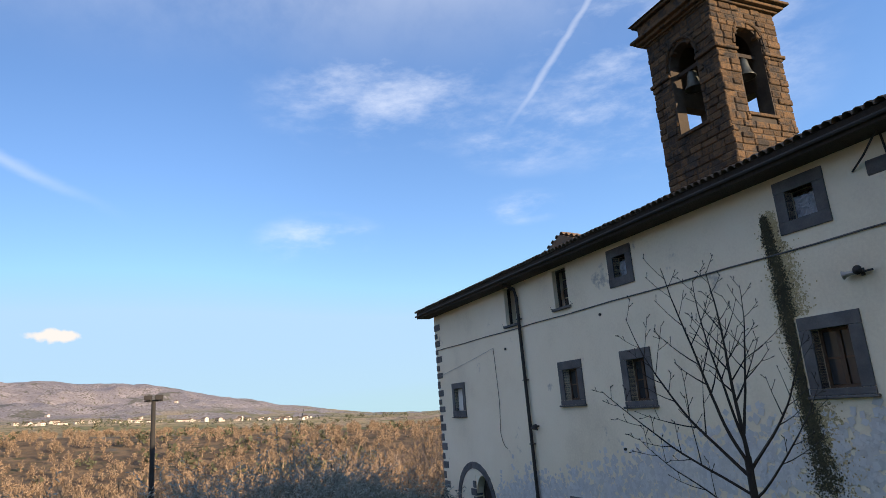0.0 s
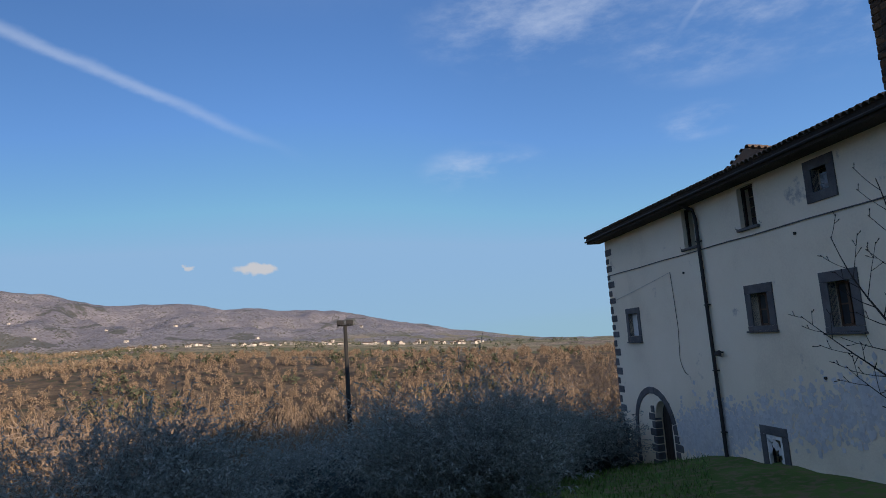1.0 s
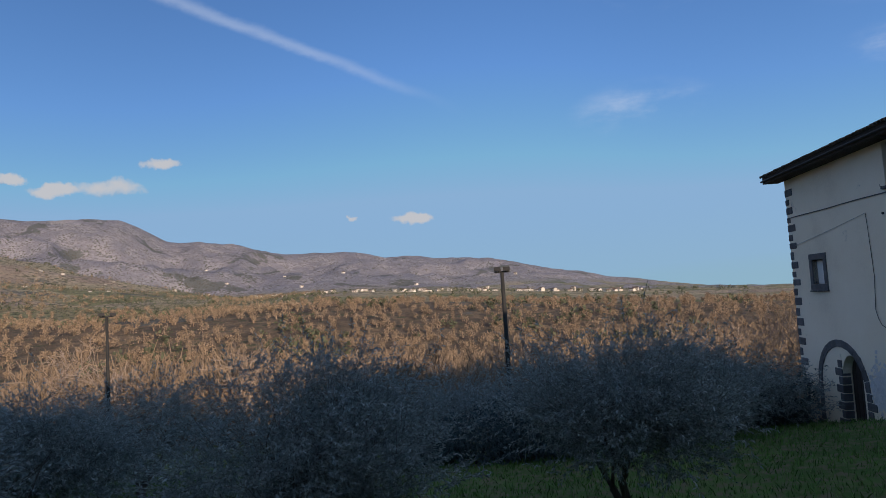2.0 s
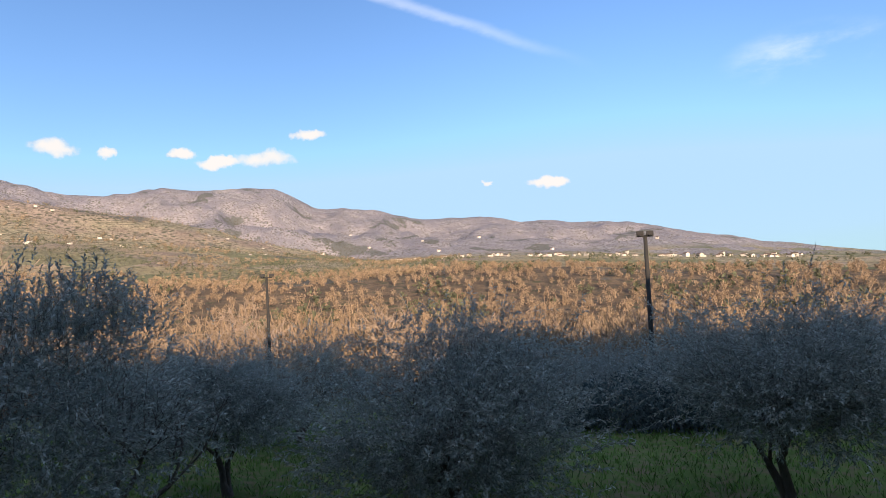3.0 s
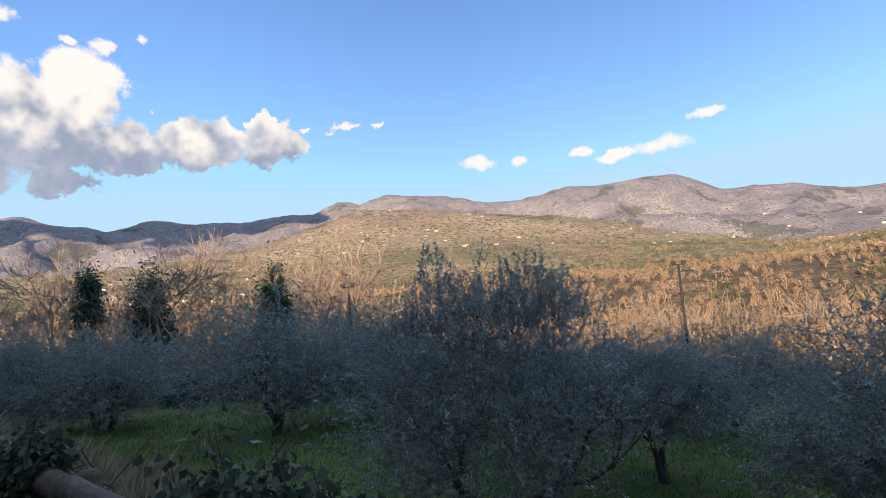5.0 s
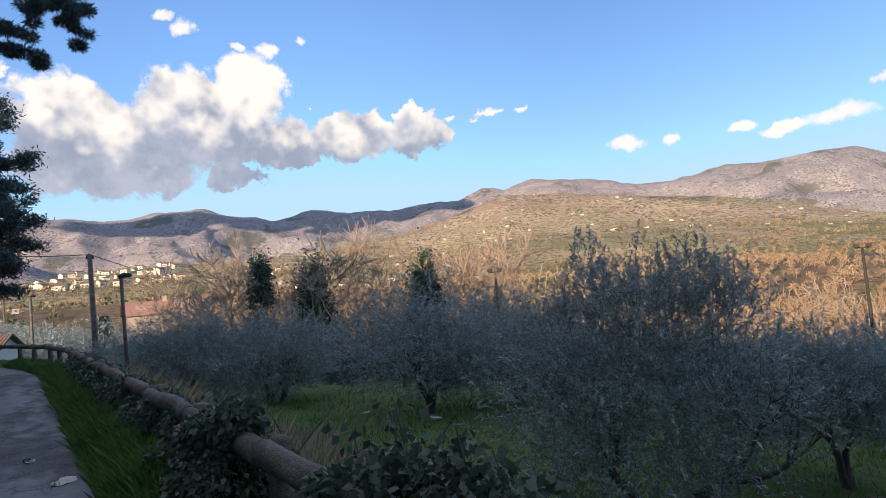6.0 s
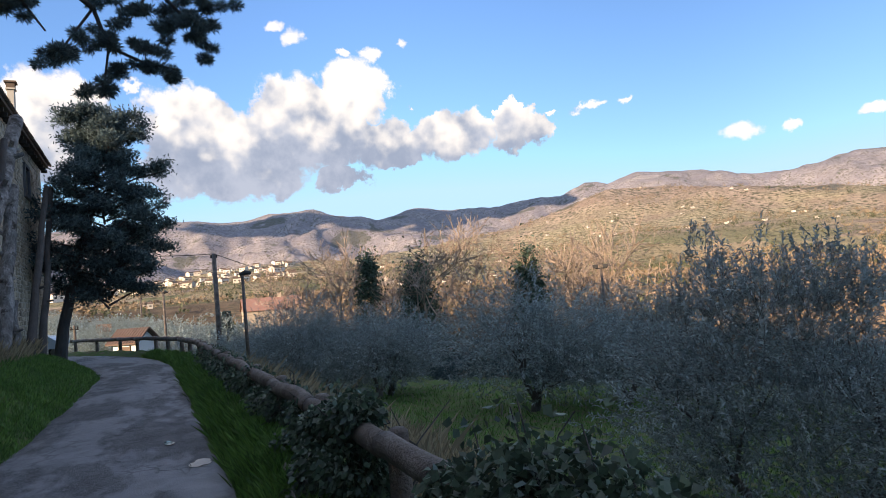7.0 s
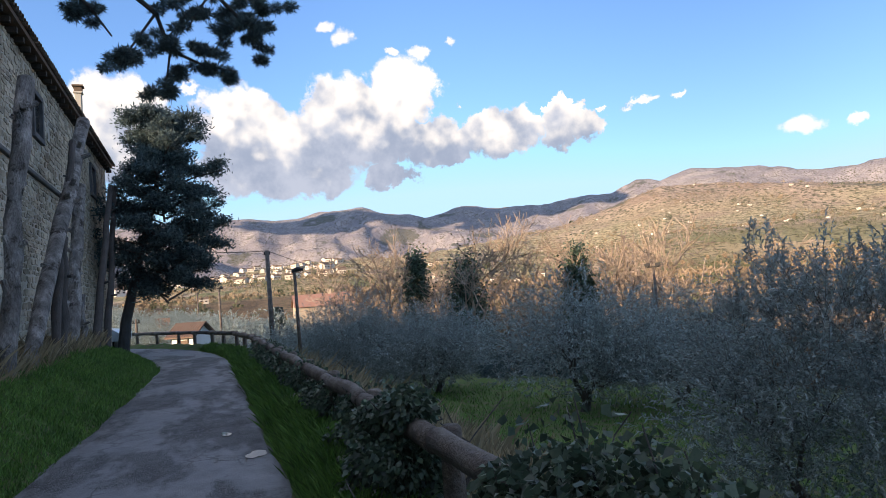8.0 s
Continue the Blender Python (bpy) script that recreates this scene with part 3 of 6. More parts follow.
def height(x, y):
    x, y = np.asarray(x, float), np.asarray(y, float)
    dx, dy = x - LANE.x, y - LANE.y
    s, q = dx * U.x + dy * U.y, dx * N.x + dy * N.y
    q = q - lane_offset(s)
    # the bank's foot draws in towards the lane's bend
    q = q - bank_shift(s) * np.clip(-q / 0.8, 0, 1) * np.interp(q, [-8, -3.3], [0, 1])
    near = np.interp(q, [-60, -12, -4.6, -3.2, -1.9, -1.25, 1.42, 1.85, 2.3, 2.8, 6, 10, 16, 20, 27, 60, 150, 320],
                     [3.0, 1.5, 1.05, 0.85, 0.34, -0.03, -0.03, 0.16, 0.2, 0.0, -1.7, -2.6, -2.9, -3.4, -4.6, -10, -27, -36])
    near = near + np.clip(-s - 7, 0, 14) * 0.07 * np.interp(q, [3, 12, 18, 40], [0, 1, 1, 0])
    rough = np.interp(np.abs(q), [1.2, 3.0], [0.0, 1.0])
    near = near + rough * (0.06 * fractal(x, y, 4.0) + 0.25 * fractal(x, y, 30.0) * np.interp(q, [4, 20], [0, 1]))
    r = np.hypot(x, y)
    az = np.degrees(np.arctan2(-x, y))
    plain, front, ridge = np.interp(az, PLAIN_AZ, PLAIN_EL), np.interp(az, FRONT_AZ, FRONT_EL), np.interp(az, SKY_AZ, SKY_EL)
    lr = np.log(np.maximum(r, 1.0))
    k = [math.log(v) for v in (320, 650, 1150, 1700, 2250, 2900, 3900, 4700)]
    el = [-5.5 + 0 * plain, plain - 1.0, plain + np.maximum(front - plain, 0) * 0.45, np.maximum(plain + 0.15, front), np.maximum(plain + 0.3, front - 0.9), np.maximum(plain + 0.3, ridge * 0.62), ridge, ridge - 2.0]
    out = el[-1]
    for i in range(len(k) - 2, -1, -1):
        f = np.clip((lr - k[i]) / (k[i + 1] - k[i]), 0, 1)
        f = f * f * (3 - 2 * f)
        out = np.where(lr < k[i + 1], el[i] * (1 - f) + el[i + 1] * f, out)
    far = EYE + r * np.tan(np.radians(out))
    spur = np.abs(fractal(x, y, 1700.0, 6))
    far = far - np.interp(r, [700, 1400, 3000], [0, 30, 150]) * spur * np.clip((out - plain) / 3.0, 0, 1) * np.interp(r, [3300, 3900], [1, 0.25])
    far = far + np.interp(r, [350, 1000, 4000], [0, 2.0, 7]) * fractal(x, y, 420.0, 5)
    w = np.clip((r - 230) / 170, 0, 1)
    return near * (1 - w) + far * w


def build_ground():
    rings = [0.4]
    while rings[-1] < 4800:
        rings.append(rings[-1] * (1.036 if rings[-1] < 500 else 1.019))
    rings = np.array(rings)
    azs = np.radians(np.concatenate([np.arange(-46, 146, 0.32), np.arange(146, 314, 2.0)]))
    a, r = np.meshgrid(azs, rings)
    x, y = -np.sin(a) * r, np.cos(a) * r
    z = height(x, y)
    n, m = len(azs), len(rings)
    verts = np.stack([x, y, z], -1).reshape(-1, 3)
    i, j = np.meshgrid(np.arange(m - 1), np.arange(n), indexing="ij")
    q = np.stack([i * n + j, (i + 1) * n + j, (i + 1) * n + (j + 1) % n, i * n + (j + 1) % n], -1).reshape(-1, 4)
    me = bpy.data.meshes.new("ground")
    me.vertices.add(len(verts))
    me.vertices.foreach_set("co", verts.ravel())
    me.loops.add(q.size)
    me.loops.foreach_set("vertex_index", q.ravel()[::-1].copy())
    me.polygons.add(len(q))
    me.polygons.foreach_set("loop_start", np.arange(0, q.size, 4))
    me.polygons.foreach_set("use_smooth", np.ones(len(q), bool))
    me.update(calc_edges=True)
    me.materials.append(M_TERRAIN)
    return thing("ground", None, "grassy olive grove falling to wooded valley and hills", "ground", kind="structure", data=me)


build_ground()


def lane_point(s, q, z=0.0):
    p = LANE + U * s + N * (q + float(lane_offset(s)))
    p.z = z
    return p


def build_lane():
    verts, faces = [], []
    across = [-1.35, -1.2, -0.7, -0.2, 0.3, 0.8, 1.4, 1.52]
    steps = np.concatenate([np.arange(-30, 0, 1.0), np.arange(0, 60, 0.5)])
    for i, s in enumerate(steps):
        for k, q in enumerate(across):
            edge = 0.10 * math.sin(s * 1.9 + k) + 0.07 * math.sin(s * 4.3) if k in (0, 7) else 0.0
            drop = -0.05 if k in (0, 7) else 0.018 + 0.012 * math.cos(q) + 0.006 * math.sin(s * 1.3 + q * 2)
            verts.append(lane_point(s, q + edge + (float(bank_shift(s)) * min(1.0, -q / 1.2) if q < 0 else 0.0), drop))
    n = len(across)
    for i in range(len(steps) - 1):
        for k in range(n - 1):
            faces.append((i * n + k, (i + 1) * n + k, (i + 1) * n + k + 1, i * n + k + 1))
    me = mesh_of("road", verts, faces, M_ASPHALT, True)
    thing("road", None, "narrow lane of patched worn asphalt", "road", kind="structure", data=me)


build_lane()

# ---- the white farmhouse ----
HU, HW = Vector((0.4059, -0.9139, 0)), Vector((0.9139, 0.4059, 0))
HOUSE = axes((-0.67, 31.48, 0), HU, HW)
EAVE = 6.05
farmhouse = thing("farmhouse", HOUSE, "cream plastered farmhouse with grey stone window surrounds", "house")
WINDOWS = [  # u0, u1, z0, z1, kind
    (7.16, 7.95, 4.50, 5.92, "dark"), (10.60, 11.40, 4.58, 5.87, "shutter"), (13.60, 14.68, 4.68, 5.80, "plastic"), (19.44, 20.61, 4.66, 5.81, "plastic"),
    (1.58, 2.94, 1.23, 2.67, "blind"), (10.35, 11.68, 1.45, 2.83, "sash"), (13.58, 14.87, 1.31, 2.85, "sash"), (19.37, 20.71, 1.33, 2.90, "sash"),
]
BORDER = {"dark": 0.0, "shutter": 0.0, "plastic": 0.26, "blind": 0.24, "sash": 0.27}
holes = []
for u0, u1, z0, z1, kind in WINDOWS:
    b = BORDER[kind]
    holes.append((u0 + b, u1 - b, z0 + b * (0.5 if kind == "sash" else 1), z1 - b))
ARCH = (1.55, 4.95, -4.2, -0.95)     # the walled-up cart arch, its open half a doorway
holes.append((3.25, 4.65, -4.6, -1.15))
holes.append((10.45, 11.15, -2.7, -1.6))
HOUSE_END = 22.4
wall = part("wall", walled(0, HOUSE_END, -6.0, EAVE, 0.55, holes), M_PLASTER, farmhouse, "cream plaster, stained and patched")
part("wall", walled(0, 11.0, -6.0, EAVE, 0.5, []), M_PLASTER, farmhouse, m=pose(0.5, 0.55, 0, 0, 0, 90))
part("wall", walled(0, 11.0, -6.0, EAVE, 0.5, []), M_PLASTER, farmhouse, m=pose(HOUSE_END, 0.55, 0, 0, 0, 90))
part("wall", walled(0, HOUSE_END, -6.0, EAVE, 0.5, []), M_PLASTER, farmhouse, m=pose(0, 11.05, 0))
# blackened floor and backing sheet, added so the openings look unlit inside
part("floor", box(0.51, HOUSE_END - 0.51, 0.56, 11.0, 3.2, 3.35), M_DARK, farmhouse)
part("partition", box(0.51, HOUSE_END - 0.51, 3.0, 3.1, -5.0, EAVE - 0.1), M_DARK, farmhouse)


def stone_frame(u0, u1, z0, z1, b, low, proud=0.035):
    """Four dressed stones round an opening."""
    bb = b * low
    return join(box(u0, u1, -proud, 0.2, z1 - b, z1, 0.008), box(u0 + 0.003, u0 + b, -proud, 0.2, z0 + bb + 0.004, z1 - b - 0.004, 0.008),
                box(u1 - b, u1 - 0.003, -proud, 0.2, z0 + bb + 0.004, z1 - b - 0.004, 0.008), box(u0, u1, -proud - 0.01, 0.2, z0, z0 + bb, 0.008))


def sash_bars(u0, u1, z0, z1, y, t=0.06, rows=1):
    c = (u0 + u1) / 2
    bars = [box(u0, u1, y, y + t, z1 - t, z1), box(u0, u1, y, y + t, z0, z0 + t), box(u0, u0 + t, y, y + t, z0 + t, z1 - t), box(u1 - t, u1, y, y + t, z0 + t, z1 - t), box(c - t * 0.7, c + t * 0.7, y - 0.01, y + t, z0 + t, z1 - t)]
    for r in range(1, rows + 1):
        z = z0 + (z1 - z0) * r / (rows + 1)
        bars += [box(u0 + t, c - t * 0.7, y + 0.01, y + t - 0.01, z - 0.02, z + 0.02), box(c + t * 0.7, u1 - t, y + 0.01, y + t - 0.01, z - 0.02, z + 0.02)]
    return join(*bars)


def crumpled(u0, u1, z0, z1, y, depth, seed):
    """A loose sheet stretched over an opening, folded and sagging."""
    rng = np.random.default_rng(seed)
    n = 14
    verts, faces = [], []
    bumps = rng.normal(size=(n + 1, n + 1)) * depth
    for i in range(n + 1):
        for k in range(n + 1):
            verts.append(Vector((u0 + (u1 - u0) * i / n, y + bumps[i, k], z0 + (z1 - z0) * k / n)))
    for i in range(n):
        for k in range(n):
            a = i * (n + 1) + k
            faces.append((a, a + n + 1, a + n + 2, a + 1))
    return verts, faces


for (u0, u1, z0, z1, kind), (a, b, c, d) in zip(WINDOWS, holes):
    if kind in ("dark", "shutter"):
        w = part("window", join(box(u0 - 0.12, u1 + 0.12, -0.10, 0.12, z0 - 0.09, z0 - 0.002, 0.012)), M_GREYSTONE, farmhouse, "narrow opening with a thin stone sill")
        for du in (-0.28, 0.12):
            x = (u0 if du < 0 else u1) + du
            part("shutter_hook", tube([(x + 0.08, 0.0, z0 + 0.02), (x + 0.08, -0.06, z0 + 0.03), (x + 0.08, -0.07, z0 + 0.09)], 0.012, 5), M_METAL, w)
        part("frame", join(box(a, a + 0.07, 0.15, 0.24, c, d), box(b - 0.07, b, 0.15, 0.24, c, d), box(a + 0.07, b - 0.07, 0.15, 0.24, d - 0.07, d)), M_DARKWOOD, w)
        if kind == "shutter":
            part("shutter", join(*[box(a + 0.10, b - 0.08, 0.34, 0.38, c + 0.06 + i * 0.31, c + 0.32 + i * 0.31) for i in range(4)]), M_DARKWOOD, w, "broken slatted shutter")
        continue
    low = 0.5 if kind == "sash" else 1.0
    w = part("window", stone_frame(u0, u1, z0, z1, BORDER[kind], low), M_GREYSTONE, farmhouse, "dressed grey stone surround")
    if kind == "sash":
        part("sash", sash_bars(a, b, c, d, 0.22), M_BROWNWOOD, w, "brown wooden casement")
        for p, q in ((a + 0.065, (a + b) / 2 - 0.05), ((a + b) / 2 + 0.05, b - 0.065)):
            part("pane", box(p, q, 0.245, 0.251, c + 0.065, d - 0.065), M_GLASS, w)
        part("sill", box(u0 - 0.04, u1 + 0.04, -0.10, 0.05, z0 - 0.06, z0 - 0.003, 0.012), M_GREYSTONE, w)
    elif kind == "plastic":
        part("frame", sash_bars(a, b, c, d, 0.24, 0.05, 0), M_DARKWOOD, w)
        part("plastic_sheet", crumpled(a + 0.03, b - 0.01, c - 0.02, d - 0.12, 0.20, 0.018, int(u0 * 10)), M_PLASTIC, w, "crumpled translucent plastic sheet")
    else:
        part("blind", box(a + 0.01, b - 0.01, 0.16, 0.19, c + 0.01, d - 0.01), M_WHITEPAINT, w, "pale closed inner shutter")
        part("sill", box(u0 - 0.03, u1 + 0.03, -0.09, 0.05, z0 - 0.05, z0 - 0.003, 0.012), M_GREYSTONE, w)

# string course, pipe, cables and fittings on the wall
part("string_course", tube([(0.05 + i * 1.115, -0.015 - 0.005 * (i % 2), 4.31 + 0.010 * math.sin(i * 1.7)) for i in range(21)], 0.02, 6), M_GREYSTONE, farmhouse, "thin dark cable along the wall")
pipe = part("drainpipe", tube([(8.0, -0.50, 6.02), (8.03, -0.42, 5.92), (8.2, -0.14, 5.72), (8.25, -0.10, 5.4), (8.32, -0.10, 1.0), (8.38, -0.10, -3.2)], 0.062, 10), M_METAL, farmhouse, "dark metal downpipe")
for z in (4.6, 2.4, 0.2, -1.8):
    x = 8.25 + (5.4 - z) * 0.0175
    part("pipe_clip", box(x - 0.08, x + 0.08, -0.17, 0.0, z - 0.02, z + 0.02), M_METAL, pipe)
part("wall_lamp", join(tube([(8.75, 0, 0.80), (8.75, -0.12, 0.80)], 0.03, 6), tube([(8.75, -0.10, 0.84), (8.75, -0.17, 0.78), (8.75, -0.2, 0.70)], [0.05, 0.11, 0.13], 10)), M_METAL, farmhouse, "small dark wall lamp")
cable = [(5.9, -0.02, 3.80), (5.95, -0.03, 3.5), (5.99, -0.02, 2.6), (6.06, -0.03, 1.7), (5.96, -0.02, 1.0), (5.93, -0.03, 0.55), (6.02, -0.02, 0.25), (6.2, -0.03, 0.05), (6.38, -0.02, -0.02)]
part("loose_cable", tube(cable, 0.010, 5), M_METAL, farmhouse)
part("cable", tube([(0.5, -0.02, 3.12), (2.4, -0.03, 3.34), (4.3, -0.02, 3.58), (5.9, -0.02, 3.80)], 0.007, 5), M_GREYMETAL, farmhouse)
for u, z in ((6.9, 3.66), (12.95, 4.02), (13.3, 0.15)):
    part("wall_anchor", tube([(u, 0, z), (u, -0.05, z)], 0.04, 8), M_METAL, farmhouse)

# corner stones
rng = random.Random(4)
z = -4.6
i = 0
while z < EAVE - 0.5:
    h = 0.26 + 0.10 * rng.random()
    long = 0.50 + 0.16 * rng.random() if i % 2 else 0.24 + 0.12 * rng.random()
    part("quoin", box(-0.03, long, -0.025, 0.3, z, z + h - 0.03, 0.02), M_GREYSTONE, farmhouse)
    part("quoin", box(HOUSE_END - 0.1 - long * (0.7 + 0.7 * rng.random()), HOUSE_END + 0.03, -0.025, 0.3, z, z + h + 0.02, 0.05), M_GREYSTONE, farmhouse)
    z += h + (0.06 if i % 2 else 0.10)
    i += 1

# walled-up arch with a doorway in its open half
arch_stones = []
cu, rad, spring = (ARCH[0] + ARCH[1]) / 2, (ARCH[1] - ARCH[0]) / 2, -2.35
for i in range(13):
    a0, a1 = math.pi * (i + 0.03) / 13, math.pi * (i + 0.97) / 13
    pr = []
    for rr in (rad - 0.16, rad + 0.12):
        for a in (a0, a1):
            for y in (-0.03, 0.25):
                pr.append(Vector((cu - rr * math.cos(a), y, spring + 1.62 / 1.7 * rr * math.sin(a))))
    part("arch_stone", (pr, [(0, 2, 6, 4), (1, 5, 7, 3), (0, 1, 3, 2), (4, 6, 7, 5), (0, 4, 5, 1), (2, 3, 7, 6)]), M_GREYSTONE, farmhouse)
for side, (p, q) in enumerate(((ARCH[0] - 0.12, ARCH[0] + 0.16), (ARCH[1] - 0.16, ARCH[1] + 0.12))):
    for i in range(7):
        h = 0.30
        ext = 0.26 * (i % 2) + 0.06 * rng.random()
        part("jamb_stone", box(p - (ext if side == 0 else 0), q + (ext if side else 0), -0.03, 0.3, spring - (i + 1) * h, spring - i * h - 0.025, 0.02), M_GREYSTONE, farmhouse)
for i in range(8):
    part("jamb_stone", box(3.0 - 0.22 * (i % 2), 3.27, -0.02, 0.3, -1.35 - (i + 1) * 0.31, -1.35 - i * 0.31 - 0.03, 0.02), M_GREYSTONE, farmhouse)
part("wall", spandrel(3.25, 4.65, -2.2, -1.14, 0.5, 0.8, 0.02), M_PLASTER, farmhouse)
part("door", join(*[box(3.27 + i * 0.275, 3.27 + i * 0.275 + 0.26, 0.34, 0.40, -4.6, -1.2, 0.01) for i in range(5)], box(3.27, 4.64, 0.40, 0.44, -2.0, -1.85), box(3.27, 4.64, 0.40, 0.44, -3.3, -3.15)), M_DARKWOOD, farmhouse, "dark plank door in the arch")
low = part("cellar_window", stone_frame(10.22, 11.45, -2.95, -1.35, 0.25, 0.6), M_GREYSTONE, farmhouse, "small grated opening in grey stone")
part("frame", join(box(10.40, 10.52, -0.01, 0.1, -2.8, -1.62), box(11.08, 11.2, -0.01, 0.1, -2.8, -1.62), box(10.52, 11.08, -0.01, 0.1, -1.72, -1.62)), M_WHITEPAINT, low)
for i in range(4):
    part("bar", tube([(10.6 + i * 0.14, 0.12, -2.75), (10.6 + i * 0.14, 0.12, -1.65)], 0.012, 5), M_METAL, low)
part("bar", tube([(10.5, 0.12, -2.2), (11.1, 0.12, -2.2)], 0.012, 5), M_METAL, low)

# roof: hipped, with dark boards for the shade of the eaves and a row of curved tiles
def hip_roof(length, depth, eave, over, rise, thick=0.12):
    o = over
    low = [(-o, -o), (length + o, -o), (length + o, depth + o), (-o, depth + o)]
    run = depth / 2 + o
    top = [(run - o, depth / 2), (length + o - run, depth / 2)]
    zr = eave + rise
    verts = [Vector((x, y, eave)) for x, y in low] + [Vector((x, y, zr)) for x, y in top] + [Vector((x, y, eave - thick)) for x, y in low]
    faces = [(0, 1, 5, 4), (1, 2, 5), (2, 3, 4, 5), (3, 0, 4), (6, 7, 1, 0), (7, 8, 2, 1), (8, 9, 3, 2), (9, 6, 0, 3), (9, 8, 7, 6)]
    return verts, faces


roof = part("roof", hip_roof(HOUSE_END, 11.6, EAVE + 0.18, 0.62, 2.1), M_TILE, farmhouse, "low hipped roof of old clay tiles")
slope = math.degrees(math.atan2(2.1, 11.6 / 2 + 0.62))
tile_mesh = mesh_of("tile", *half_tile(0.55, 0.105), M_TILE, True)
count = int((HOUSE_END + 1.2) / 0.205)
for i in range(count):
    part("tile", tile_mesh, None, roof, m=pose(-0.58 + i * 0.205, -0.72, EAVE + 0.175 + 0.018 * rng.random(), slope + 2 * rng.random() - 1, 0, 4 * rng.random() - 2))
rows = []
for j in range(1, 14):
    for i in range(count):
        x, y = -0.58 + i * 0.205 + 0.02 * rng.random(), -0.72 + j * 0.45
        if x < y * 0.95 - 0.3 or x > HOUSE_END - y * 0.95 + 0.3:
            continue
        rows.append(shift(half_tile(0.55, 0.10, sides=4), pose(x, y, EAVE + 0.19 + j * 0.45 * math.tan(radians(slope)), slope, 0, 4 * rng.random() - 2)))
tagged(part("tile_layer", join(*rows), M_TILE, roof), kind="stuff")
for i in range(38):
    part("rafter", box(-0.45 + i * 0.61, -0.35 + i * 0.61, -0.55, 0.0, EAVE - 0.06, EAVE + 0.055), M_DARKWOOD, roof)
# near-black boards hide the rafters and put the eaves' shade into colour
part("soffit", box(-0.58, HOUSE_END + 0.58, -0.60, -0.004, EAVE - 0.10, EAVE - 0.065), M_DARKWOOD, roof, "dark board standing in for shade under the eaves")
part("fascia", box(-0.62, HOUSE_END + 0.62, -0.645, -0.605, EAVE - 0.10, EAVE + 0.20), M_DARKWOOD, roof)
part("gutter", tube([(-0.66, -0.69, EAVE + 0.02), (HOUSE_END + 0.62, -0.69, EAVE + 0.02)], 0.045, 8), M_METAL, roof)
dormer = part("dormer", join(box(0, 1.5, 0, 1.6, 0, 0.5), ([Vector((-0.25, -0.25, 0.45)), Vector((1.75, -0.25, 0.45)), Vector((1.75, 1.9, 0.45)), Vector((-0.25, 1.9, 0.45)), Vector((0.75, -0.25, 0.85)), Vector((0.75, 1.9, 0.85))], [(0, 1, 4), (1, 2, 5, 4), (2, 3, 5), (3, 0, 4, 5), (3, 2, 1, 0)])), M_TILE, farmhouse, "low tiled roof rise", m=pose(7.3, 2.4, EAVE + 0.8) @ Matrix.Diagonal((1.25, 1, 1.25, 1)))
drows = []
for i in range(8):
    for j in range(2):
        drows.append(shift(half_tile(0.55, 0.10, sides=4), pose(-0.2 + i * 0.26, -0.25, 0.47 + 0.39 * (1 - abs(i - 3.7) / 3.9), 0, 0, 6 * rng.random() - 3)))
tagged(part("tile_layer", join(*drows), M_TILE, dormer), kind="stuff")

